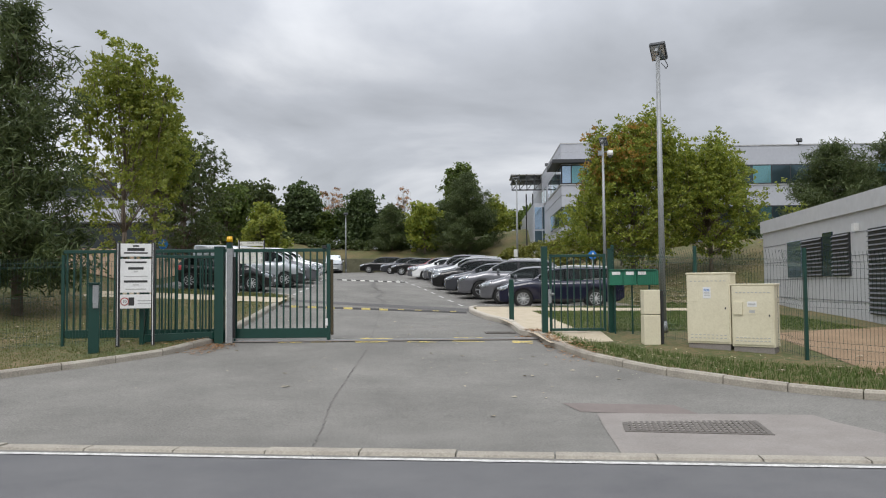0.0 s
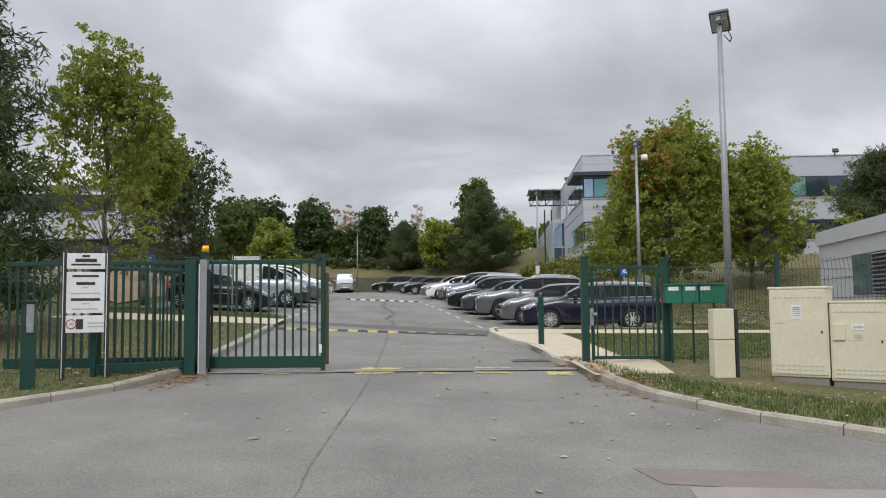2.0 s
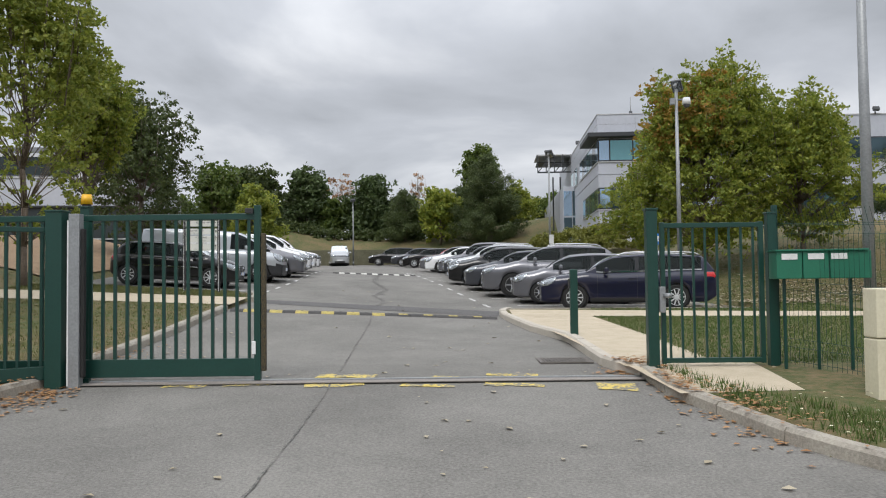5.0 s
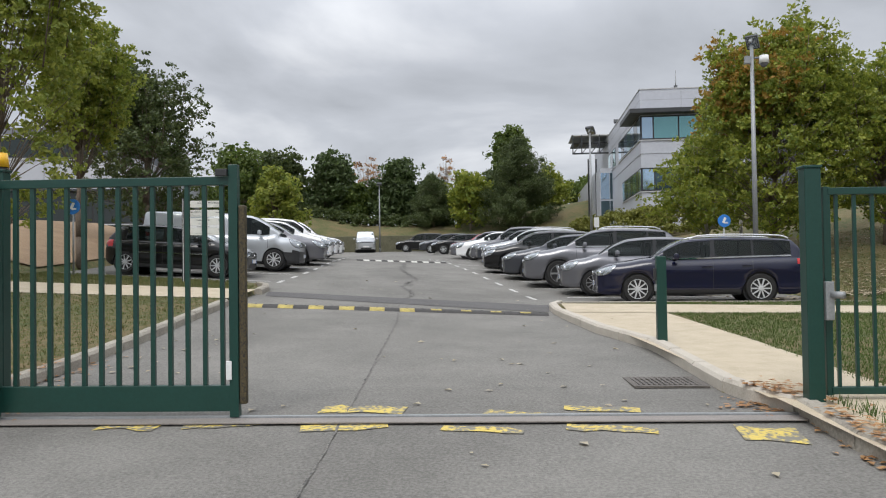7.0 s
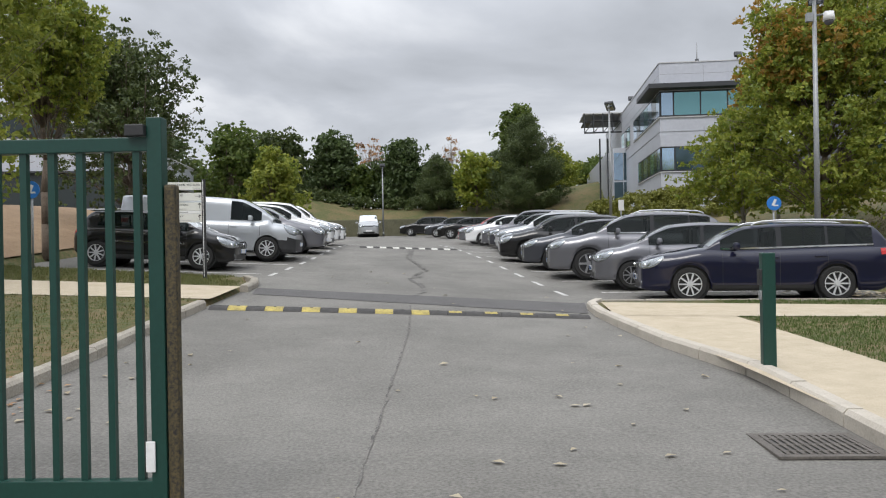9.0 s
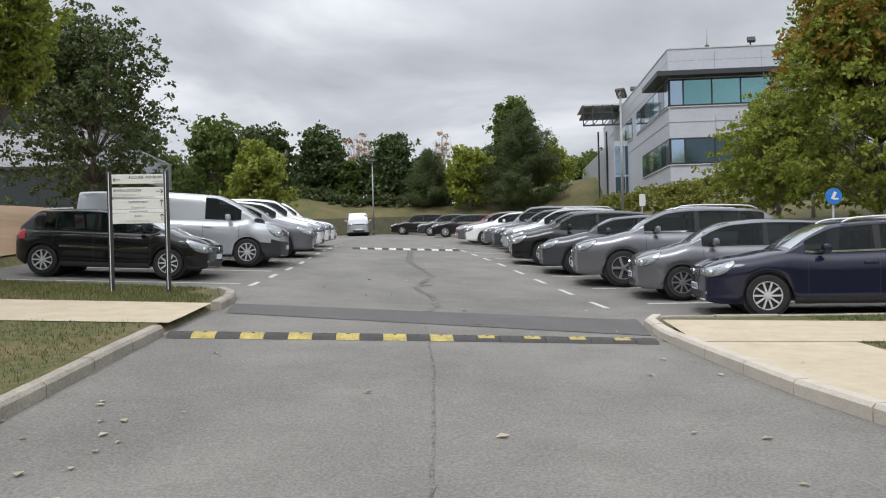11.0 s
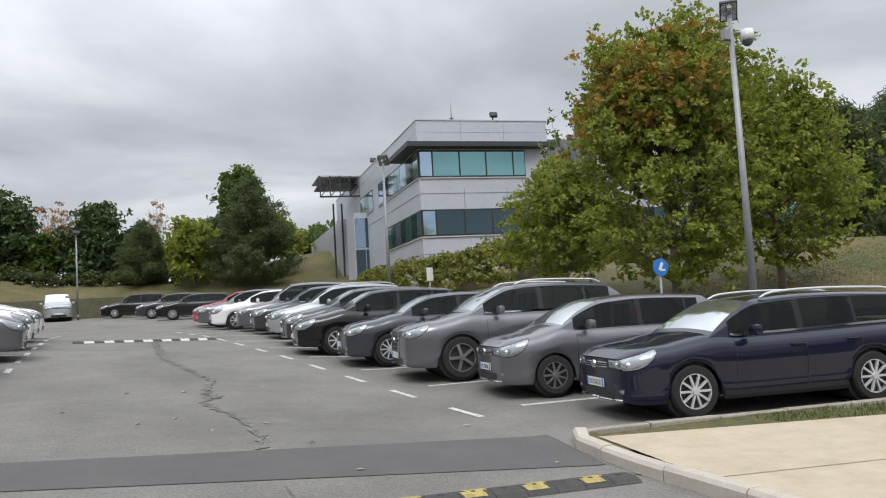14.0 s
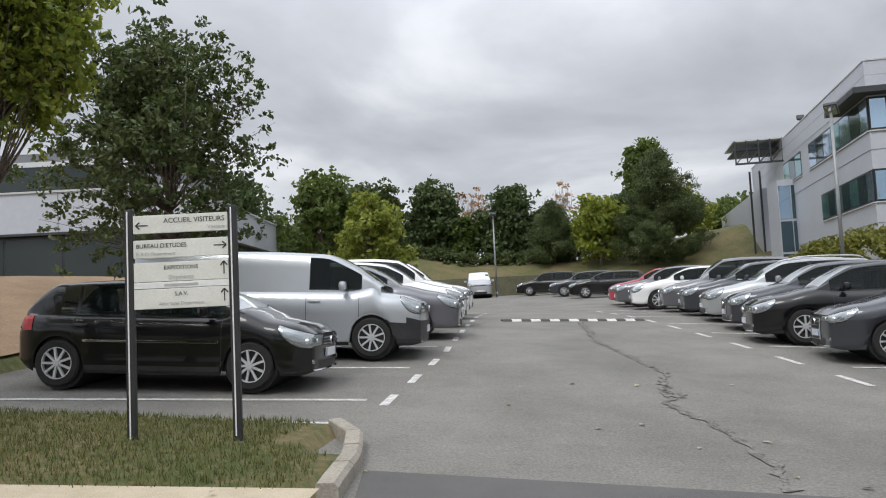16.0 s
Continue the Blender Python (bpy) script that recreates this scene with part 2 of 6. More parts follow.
LV_Y, LV_Z = [a for a, _ in LEVEL], [b for _, b in LEVEL]


def ss(a, b, v):
    u = min(max((v - a) / (b - a), 0.0), 1.0)
    return u * u * (3 - 2 * u)


def road_z(x, y):
    return float(np.interp(y, LV_Y, LV_Z)) + 0.06 * max(0.0, min(14.0, 1 - x)) * ss(20, 30, y) * (1 - ss(42, 62, y))


# outlines in plan of the paved ground
KL_OUT = [(-30, 10.0), (-12, 12.3), (-9.0, 13.7), (-7.55, 14.75), (-6.5, 15.85), (-5.5, 17.15), (-5.2, 18.2), (-5.0, 18.95)]
KR_OUT = [(2.2, 19.0), (2.22, 17.95), (2.75, 15.9), (3.63, 14.43), (4.85, 13.06), (5.95, 12.28), (8.5, 11.2), (14, 9.6), (30, 6.0)]
KL_IN = [(-5.0, 18.95), (-5.25, 20.4), (-5.25, 23.5), (-5.32, 27.5)]
KL_TIP = [(-5.25, 29.6), (-5.35, 30.6), (-5.55, 31.4), (-5.9, 31.95)]
KR_IN = [(2.2, 19.0), (1.9, 19.7), (1.87, 22.8), (1.45, 24.9), (1.25, 27.0), (1.14, 28.6), (1.15, 29.5), (1.35, 29.85)]
KR_BAY = [(1.35, 29.85), (1.7, 29.87), (4.5, 29.62), (7.9, 29.36)]
"""Car park: the row on one side leans away from the road with distance."""


def rear_right(y):
    return 8.3 - 0.245 * (min(y, 45) - 30) - 0.15 * max(0, y - 45)


def front_right(y):
    return 1.15 - 0.19 * (y - 31.5)


def paved(x, y):
    if y < 9.33 - 0.129 * x:
        return y > -6
    if y < 19:
        lx = np.interp(y, [p[1] for p in KL_OUT], [p[0] for p in KL_OUT])
        rx = np.interp(y, [p[1] for p in KR_OUT][::-1], [p[0] for p in KR_OUT][::-1])
        return lx < x < rx
    if 1.3 < x < 8.0 and y > 29.99 - 0.08 * x:
        return y < 84 and x < rear_right(y) - 0.3
    if y < 30.75:
        lx = np.interp(y, [p[1] for p in KL_IN + KL_TIP], [p[0] for p in KL_IN + KL_TIP])
        rx = np.interp(y, [p[1] for p in KR_IN], [p[0] for p in KR_IN])
        return lx < x < rx
    if y < 84:
        if y < 32.1:
            return -5.9 < x < rear_right(y) - 0.3
        return -11.6 - 0.05 * (y - 32) < x < rear_right(y) - 0.3
    return False


def rise(x, y):
    """How far banks stand above the paved level."""
    r = 0.0
    d = (x - rear_right(y) - 0.2) * 0.97
    if d > 0:
        r += min(d * 0.17, 2.4) * ss(33, 44, y)
    if x < -11.8:
        r += min((-11.8 - x) * 0.22, 1.25) * ss(19, 27, y)
    r += 2.6 * ss(84, 94, y)
    return r


def ground_z(x, y):
    return road_z(x, y) + 0.11 + rise(x, y) + (0.03 * noise.noise((x * 0.35, y * 0.35, 0.0)) * ss(31, 35, y) if y > 10 else 0)


# ---- mesh helpers ----
def link(name, verts, faces, material, parent=None, label="", smooth=False):
    me = bpy.data.meshes.new(name)
    me.from_pydata([tuple(v) for v in verts], [], faces)
    me.update()
    if smooth:
        me.polygons.foreach_set("use_smooth", [True] * len(me.polygons))
    for m in material if isinstance(material, (list, tuple)) else [material]:
        me.materials.append(m)
    ob = new(name, me)
    if parent:
        ob.parent = parent
    if label:
        ob["label"] = label
    return ob


def part(name, bm, material, parent=None, label="", smooth=False):
    me = bpy.data.meshes.new(name)
    bmesh.ops.recalc_face_normals(bm, faces=bm.faces[:])
    bm.to_mesh(me)
    bm.free()
    me.materials.append(material)
    if smooth:
        me.polygons.foreach_set("use_smooth", [True] * len(me.polygons))
    ob = new(name, me)
    if parent:
        ob.parent = parent
    if label:
        ob["label"] = label
    return ob


def empty(name, m, label="", category="", group="", kind=""):
    ob = new(name)
    ob.matrix_world = m
    return tagged(ob, label, category, group, kind)


def box(bm, c, s, bevel=0.0, rot=None):
    """A box of size s round c, with bevelled edges."""
    m = Matrix.Translation(c) @ (rot or Matrix.Identity(4)) @ Matrix.Diagonal((*s, 1))
    g = bmesh.ops.create_cube(bm, size=1, matrix=m)
    if bevel:
        es = list({e for v in g["verts"] for e in v.link_edges})
        bmesh.ops.bevel(bm, geom=es, offset=bevel, segments=2, affect="EDGES", profile=0.6)


def boxpart(name, c, s, material, parent=None, bevel=0.006, label="", rot=None):
    bm = bmesh.new()
    box(bm, c, s, bevel, rot)
    return part(name, bm, material, parent, label)


def tube(bm, a, b, r0, r1=None, n=10):
    a, b = Vector(a), Vector(b)
    d = b - a
    q = d.to_track_quat("Z", "Y").to_matrix().to_4x4()
    bmesh.ops.create_cone(bm, cap_ends=True, segments=n, radius1=r0, radius2=r0 if r1 is None else r1, depth=d.length, matrix=Matrix.Translation((a + b) / 2) @ q)


def tubepart(name, a, b, r, material, parent=None, r1=None, n=10, label=""):
    bm = bmesh.new()
    tube(bm, a, b, r, r1, n)
    return part(name, bm, material, parent, label, True)


def text(name, s, size, m, material, parent=None, align="CENTER", squash=1.0):
    """Lettering as a thin mesh, facing the local -Y side."""
    cu = bpy.data.curves.new(name, "FONT")
    cu.body, cu.size, cu.extrude = s, size, 0.0012
    cu.align_x, cu.align_y = align, "CENTER"
    tmp = new(name + "_tmp", cu)
    dg = bpy.context.evaluated_depsgraph_get()
    me = bpy.data.meshes.new_from_object(tmp.evaluated_get(dg))
    bpy.data.objects.remove(tmp)
    me.transform(m @ Matrix.Rotation(radians(90), 4, "X") @ Matrix.Diagonal((squash, 1, 1, 1)))
    me.materials.clear()
    me.materials.append(material)
    ob = new(name, me)
    ob.parent = parent
    return ob


def strip(name, pts, width, material, lift=0.006, step=0.4, jitter=0.0, height=road_z):
    """A thin band lying on the paved ground along a line in plan."""
    p = [Vector((a, b)) for a, b in pts]
    rows = []
    for a, b in zip(p, p[1:]):
        n = max(1, int((b - a).length / step))
        rows += [a.lerp(b, i / n) for i in range(n)]
    rows.append(p[-1])
    vs, fs = [], []
    for i, c in enumerate(rows):
        d = (rows[min(i + 1, len(rows) - 1)] - rows[max(i - 1, 0)]).normalized()
        nn = Vector((-d.y, d.x))
        w = width * (1 + jitter * random.uniform(-1, 1)) / 2
        o = nn * random.uniform(-1, 1) * jitter * width * 0.8
        for s in (-1, 1):
            q = c + nn * w * s + o
            vs.append((q.x, q.y, height(q.x, q.y) + lift))
        if i:
            k = 2 * i
            fs.append((k - 2, k - 1, k + 1, k))
    return link(name, vs, fs, material)


def kerb(name, pts, material, label, top=0.13, width=0.16, stone=1.0):
    """Kerb stones laid end to end, each a piece of its own."""
    root = empty(name, Matrix.Identity(4), label, "kerb", kind="structure")
    p = [Vector((a, b)) for a, b in pts]
    cum = [0.0]
    for a, b in zip(p, p[1:]):
        cum.append(cum[-1] + (b - a).length)
    n = max(1, round(cum[-1] / stone))

    def at(s):
        return Vector((np.interp(s, cum, [q.x for q in p]), np.interp(s, cum, [q.y for q in p])))
    for i in range(n):
        s0, s1 = cum[-1] * i / n + 0.009, cum[-1] * (i + 1) / n - 0.009
        prof = [(0, -0.12), (0, top - 0.035), (0.03, top), (width - 0.01, top), (width, top - 0.01), (width, -0.12)]
        vs, fs = [], []
        dz = random.uniform(-0.008, 0.008)
        for j in range(3):
            s = s0 + (s1 - s0) * j / 2
            c = at(s)
            d = (at(min(s + 0.05, cum[-1])) - at(max(s - 0.05, 0))).normalized()
            nn = Vector((-d.y, d.x))
            z = road_z(c.x, c.y) + dz
            for u, h in prof:
                q = c + nn * u
                vs.append((q.x, q.y, z + h))
        for j in range(2):
            for k in range(5):
                a = j * 6 + k
                fs.append((a, a + 1, a + 7, a + 6))
        fs += [tuple(range(5, -1, -1)), tuple(range(12, 18))]
        link("kerb_stone", vs, fs, material, root)
    return root


# ---- ground ----
def sheet(name, xs, ys, inside, z, material):
    vs, ids, fs = [], {}, []

    def vid(i, j):
        if (i, j) not in ids:
            ids[i, j] = len(vs)
            vs.append((xs[i], ys[j], z(xs[i], ys[j])))
        return ids[i, j]
    for i in range(len(xs) - 1):
        for j in range(len(ys) - 1):
            if inside((xs[i] + xs[i + 1]) / 2, (ys[j] + ys[j + 1]) / 2):
                fs.append((vid(i, j), vid(i + 1, j), vid(i + 1, j + 1), vid(i, j + 1)))
    return link(name, vs, fs, material, smooth=True)


def axis(parts):
    out = []
    for a, b, d in parts:
        out += list(np.arange(a, b, d))
    return [float(v) for v in out] + [float(parts[-1][1])]


GX = axis([(-600, -60, 60), (-60, -16, 2), (-16, 12, 0.25), (12, 40, 1), (40, 80, 4), (80, 620, 60)])
GY = axis([(-200, -20, 30), (-20, 6, 2), (6, 34, 0.25), (34, 64, 0.5), (64, 120, 2), (120, 800, 60)])


def lawn_z(x, y):
    """Below the paving under roads, kerb-high beside them."""
    near = any(paved(x + a, y + b) for a in (-0.1, 0, 0.1) for b in (-0.1, 0, 0.1))
    if y < 9.4 - 0.129 * x + 0.3:
        return road_z(x, y) - 0.15 if near else road_z(x, y) - 0.02
    return road_z(x, y) - 0.15 if near else ground_z(x, y)


ground = tagged(sheet("ground", GX, GY, lambda x, y: True, lawn_z, LAWN), "uneven dry lawn and bare earth on the banks", "ground", kind="structure")
RX = axis([(-40, -14, 2), (-14, 12, 0.5), (12, 40, 2)])
RY = axis([(-6, 9, 1), (9, 34, 0.5), (34, 84, 1)])
drive = tagged(sheet("road", RX, RY, lambda x, y: y > 8.0 and (paved(x, y) or paved(x + 0.4, y) or paved(x - 0.4, y) or paved(x, y + .4) or paved(x, y - .4)), road_z, ASPHALT), "worn pale grey asphalt of the drive and car park", "road", kind="structure")
street = tagged(link("street", [(-60, -6, road_z(0, -6) + 0.01), (60, -6, road_z(0, -6) + 0.01), (60, 9.2 - 0.129 * 60, 0.012), (-60, 9.2 + 0.129 * 60, 0.012)], [(0, 1, 2, 3)], ASPHALT_ROAD), "dark asphalt street in front of the gateway", "road", kind="structure")
far_pavement = tagged(boxpart("pavement", (0, -7.6, -0.02), (120, 3.0, 0.16), CONCRETE), "plain concrete pavement across the street", "pavement", kind="structure")

kerb("kerb_entrance_a", KL_OUT, KERB_OLD, "weathered grey kerb stones round the gateway lawn", 0.13)
kerb("kerb_entrance_b", KR_OUT, KERB_OLD, "weathered grey kerb stones beside flowering verge", 0.13)
kerb("kerb_drive_a", KL_IN, KERB_OLD, "weathered kerb stones along the drive's lawn", 0.14)
kerb("kerb_island", KL_TIP, KERB_OLD, "curved kerb stones at the end of the sign's lawn", 0.14, stone=0.7)
kerb("kerb_drive_b", KR_IN[::-1], KERB, "pale concrete kerb stones beside the path", 0.14)
kerb("kerb_bay", KR_BAY[::-1], KERB_OLD, "weathered kerb stones along the parking bay", 0.11)
# flush street-side kerb and white line
FLUSH = [(-40, 9.33 + 0.129 * 40), (14, 9.33 - 0.129 * 14)]
kerb("kerb_flush", FLUSH, KERB_OLD, "chipped flush kerb stones along the street edge", 0.03, 0.22)
ln = strip("road_line", [(-40, 9.12 + 0.129 * 40), (14, 9.12 - 0.129 * 14)], 0.09, WHITE_PAINT, 0.02)
tagged(ln, "worn white edge line on the street", "road marking", kind="structure")


def poly_on(name, pts, material, lift, label, category, n=34, height=road_z):
    """A quad patch lying on the ground."""
    a, b, c, d = [Vector(p) for p in pts]
    vs, fs = [], []
    for i in range(n + 1):
        for j in range(n + 1):
            u, v = i / n, j / n
            q = a.lerp(b, u).lerp(d.lerp(c, u), v)
            vs.append((q.x, q.y, height(q.x, q.y) + lift))
            if i and j:
                k = i * (n + 1) + j
                fs.append((k - n - 2, k - 1, k, k - n - 1))
    return tagged(link(name, vs, fs, material), label, category, kind="structure")


poly_on("asphalt_band", [(-5.1, 29.35), (1.08, 28.7), (1.22, 30.25), (-5.3, 30.45)], ASPHALT_DARK, 0.007, "darker asphalt repair band across the drive", "road patch")
poly_on("concrete_apron", [(1.7, 9.25), (5.3, 8.8), (4.7, 11.4), (1.95, 11.65)], CONCRETE, 0.008, "pale concrete apron round an access cover", "road patch")
poly_on("tar_patch", [(1.75, 11.75), (3.3, 11.4), (3.1, 12.1), (1.6, 12.3)], mat("reddish_asphalt", (0.15, 0.125, 0.113), (0.205, 0.172, 0.156), 0.9, scale=3, coords="World"), 0.006, "faded reddish asphalt patch", "road patch")
# lawn edges: path on the pedestrian side
poly_on("path_gate", [(2.04, 19.1), (3.3, 19.1), (3.12, 27.6), (1.42, 27.6)], PATHM, 0.118, "pale gravel path along the drive", "path")
poly_on("path_cross", [(1.36, 27.4), (9.6, 26.2), (9.9, 27.7), (1.4, 29.35)], PATHM, 0.123, "pale gravel path crossing the lawn", "path")
poly_on("path_entrance", [(2.25, 17.5), (3.6, 17.6), (3.7, 19.4), (2.05, 19.4)], PATHM, 0.116, "pale gravel path at the pedestrian gate", "path")
poly_on("path_left", [(-15, 26.9), (-5.35, 27.75), (-5.35, 29.5), (-15, 28.3)], PATHM, 0.123, "pale gravel path crossing the lawn", "path")

poly_on("bare_earth", [(6.9, 13.4), (13.5, 11.2), (11.5, 20.0), (7.2, 18.5)], SOIL, 0.012, "bare brown earth behind the fence", "ground", 20, ground_z)
poly_on("bare_earth_bank", [(-21, 31.5), (-12.0, 32.4), (-12.3, 46), (-22, 47.5)], SOIL, 0.05, "bare brown earth on the bank behind parked cars", "ground", 34, ground_z)
crack_root = empty("tar_crack", Matrix.Identity(4), "sealed wandering crack down the asphalt", "crack", kind="structure")
for pts, w in (([(-1.4, 8.9), (-1.54, 10), (-1.67, 12.5), (-1.65, 14.4), (-1.6, 16.2), (-1.58, 17.7), (-1.62, 19.5), (-1.73, 22.5), (-1.85, 26), (-2.08, 28.8)], 0.016), ([(-2.1, 30.4), (-2.0, 32), (-2.5, 34), (-2.3, 36.5), (-3.1, 40), (-3.4, 46)], 0.10), ([(-2.3, 34.4), (-2.45, 35.2)], 0.12)):
    o = strip("crack", pts, w, TAR, 0.009, 0.11, 0.85)
    o.parent = crack_root

# markings
marks = []
for i in range(13):
    y = 31.9 + 1.9 * i
    if y < 52:
        marks.append([(1.06 - 0.188 * (y - 31.9), y), (1.06 - 0.188 * (y + 0.85 - 31.9), y + 0.85)])
for i in range(12):
    y = 33.3 + 1.6 * i
    marks.append([(-5.82 - 0.05 * max(0, y - 38), y), (-5.84 - 0.05 * max(0, y + 0.7 - 38), y + 0.7)])
for i in range(9):
    y = 32.35 + 2.5 * i
    marks.append([(1.9 - 0.61 * i, y + 0.05), (6.3 - 0.61 * i, y - 0.15)])
for y in (32.3, 33.6, 36.2, 38.8, 41.4):
    marks.append([(-10.6, y - 0.75), (-6.1, y)])
for q in marks:
    tagged(strip("parking_line", q, 0.11, WHITE_PAINT, 0.007), "worn white parking line on asphalt", "road marking", "parking lines", "structure")
for a, b, w in (((-3.6, 18.75), (-3.1, 18.7), 0.25), ((-2.9, 18.7), (-2.1, 18.85), 0.2), ((-1.85, 19.28), (-1.1, 19.2), 0.28), ((-1.9, 18.6), (-1.2, 18.72), 0.2), ((-0.4, 19.1), (0.1, 18.95), 0.22), ((0.3, 19.25), (0.95, 19.15), 0.2), ((1.55, 18.4), (2.0, 18.35), 0.42), ((-0.75, 18.62), (-0.1, 18.5), 0.14), ((0.25, 18.62), (0.95, 18.5), 0.16)):
    tagged(strip("yellow_mark", [a, b], w, YELLOW_PAINT, 0.008, 0.12, 0.18), "flaking yellow paint beside the gate rail", "road marking", "yellow marks", "structure")


# ---- speed bumps ----
def speed_bump(a, b, n, colours, label, worn=99):
    root = empty("speed_bump", Matrix.Identity(4), label, "speed bump")
    a, b = Vector(a), Vector(b)
    d = (b - a) / n
    u = d.normalized()
    nn = Vector((-u.y, u.x))
    for i in range(n):
        vs, fs = [], []
        for j in range(2):
            c = a + d * i + d * (0.01 + 0.98 * j)
            for k in range(7):
                v = (k / 6 - 0.5) * 0.36
                h = 0.052 * (1 - (2 * v / 0.36) ** 2) ** 0.7 if abs(v) < 0.179 else 0
                q = c + nn * v
                vs.append((q.x, q.y, road_z(q.x, q.y) + 0.004 + h))
        for k in range(6):
            fs.append((k, k + 1, k + 8, k + 7))
        fs += [tuple(range(6, -1, -1)), tuple(range(7, 14))]
        mtl = colours[i % len(colours)]
        seg = link("bump_segment", vs, fs, colours[0] if i >= worn else mtl, root)
        if i >= worn and mtl is not colours[0]:
            for k0, k1, e0, e1 in ((1, 3, 0.08, 0.8), (3, 5, 0.3, 0.98)):
                v2 = []
                for j in (e0, e1):
                    for k in range(k0, k1 + 1):
                        p, q = Vector(vs[k]), Vector(vs[k + 7])
                        v2.append(p.lerp(q, j) + Vector((0, 0, 0.003)))
                m_ = k1 - k0 + 1
                link("paint_patch", v2, [(k, k + 1, k + 1 + m_, k + m_) for k in range(m_ - 1)], mtl, seg)
        c = a + d * (i + 0.5)
        o = tubepart("bolt", (c.x, c.y, road_z(c.x, c.y) + 0.04), (c.x, c.y, road_z(c.x, c.y) + 0.06), 0.025, BLACK_PL, root, n=8)
    return root


speed_bump((-5.25, 27.5), (1.0, 28.15), 21, [BUMP_BLACK, BUMP_YELLOW], "black and yellow rubber speed bump bolted across drive", 12)
speed_bump((-5.4, 44.9), (-1.7, 45.8), 15, [BUMP_BLACK, BUMP_WHITE], "black and white rubber speed bump across car park")


# ---- ironwork in the ground ----
def grate(name, c, s, rz, nx, ny, label, category):
    root = empty(name, Matrix.Translation((*c, road_z(*c))) @ Matrix.Rotation(radians(rz), 4, "Z"), label, category)
    iron = mat("cast_iron", (0.10, 0.09, 0.08), (0.19, 0.17, 0.15), 0.7, 0.4, scale=10, bump=0.3)
    bm = bmesh.new()
    for sx in (-1, 1):
        box(bm, (sx * (s[0] / 2 + 0.03), 0, 0.006), (0.06, s[1] + 0.12, 0.02))
        box(bm, (0, sx * (s[1] / 2 + 0.03), 0.006), (s[0], 0.06, 0.019))
    part("frame", bm, iron, root)
    # Thin black slab at road level; the hollow's shade below the bars is its colour.
    boxpart("dark_pit_slab", (0, 0, 0.0015), (s[0], s[1], 0.012), BLACK_PL, root, 0)
    for i in range(nx):
        boxpart("bar", ((i + 0.5) / nx * s[0] - s[0] / 2, 0, 0.012), (s[0] / nx * 0.5, s[1], 0.012), iron, root, 0)
    for j in range(ny):
        boxpart("cross_bar", (0, (j + 0.5) / ny * s[1] - s[1] / 2, 0.0105), (s[0], 0.03, 0.011), iron, root, 0)


grate("drain_grate", (1.47, 20.45), (0.62, 0.52), 0, 12, 3, "rusty cast iron drain grate in the asphalt", "drain grate")
grate("access_cover", (2.95, 10.85), (1.55, 0.85), -11, 22, 6, "studded cast iron access cover in concrete", "manhole cover")


# ---- gateway ----
GY0 = 18.98


def bar_panel(root, x0, x1, z0, z1, pitch, y=0.0, r=0.013, rail=0.06, base=0.16):
    """A frame of green steel with upright bars."""
    w = x1 - x0
    boxpart("top_rail", ((x0 + x1) / 2, y, z1 - rail / 2), (w, 0.06, rail), GREEN_STEEL, root)
    boxpart("base_rail", ((x0 + x1) / 2, y, z0 + base / 2), (w, 0.07, base), GREEN_STEEL, root)
    n = max(1, round(w / pitch))
    bm = bmesh.new()
    box(bm, (0, 0, (z0 + z1) / 2), (2 * r, 2 * r, z1 - z0 - rail - base + 0.02))
    first = part("bar", bm, GREEN_STEEL, root)
    first.location = (x0 + w * 0.5 / n, y, (base - rail) / 2)
    for i in range(1, n):
        o = new("bar", first.data)
        o.parent = root
        o.location = (x0 + w * (i + 0.5) / n, y, (base - rail) / 2)


def post(name, x, y, h, s, label, cap=True, material=GREEN_STEEL, category="gate post"):
    z = road_z(x, y)
    root = empty(name, Matrix.Translation((x, y, z)), label, category)
    boxpart("shaft", (0, 0, h / 2 - 0.05), (s, s, h + 0.1), material, root, 0.008)
    if cap:
        boxpart("cap", (0, 0, h + 0.012), (s + 0.02, s + 0.02, 0.024), material, root, 0.006)
    return root


gz = road_z(0, GY0)
LEAF_END, LEAF_LEN = -2.56, 5.9
GY1 = GY0 - 0.05
gate = empty("sliding_gate", Matrix.Translation((0, GY1, gz)), "dark green steel sliding gate, partly open", "gate")
bar_panel(gate, LEAF_END - LEAF_LEN, LEAF_END, 0.07, 2.08, 0.152, r=0.018, rail=0.075, base=0.22)
boxpart("end_stile", (LEAF_END + 0.03, 0, 1.10), (0.08, 0.08, 2.16), GREEN_STEEL, gate)
boxpart("stop_buffer", (LEAF_END - 0.06, -0.05, 2.11), (0.1, 0.05, 0.06), BLACK_PL, gate)
boxpart("safety_edge", (LEAF_END + 0.105, 0, 0.98), (0.06, 0.07, 1.7), mat("safety_edge_rubber", (0.012, 0.012, 0.012), (0.10, 0.075, 0.03), 0.7, scale=30), gate, 0.015, "striped black rubber safety edge")
boxpart("lock_plate", (LEAF_END - 0.01, -0.05, 0.42), (0.05, 0.012, 0.16), WHITE_PL, gate)
boxpart("roller_housing", (LEAF_END - 2.2, 0, 0.03), (0.3, 0.08, 0.07), GREEN_STEEL, gate)
rail = empty("gate_rail", Matrix.Translation((0, GY1, gz)), "steel ground rail of the sliding gate", "rail")
boxpart("rail", (-1.3, 0, 0.012), (7.0, 0.05, 0.03), GALV, rail, 0.004)
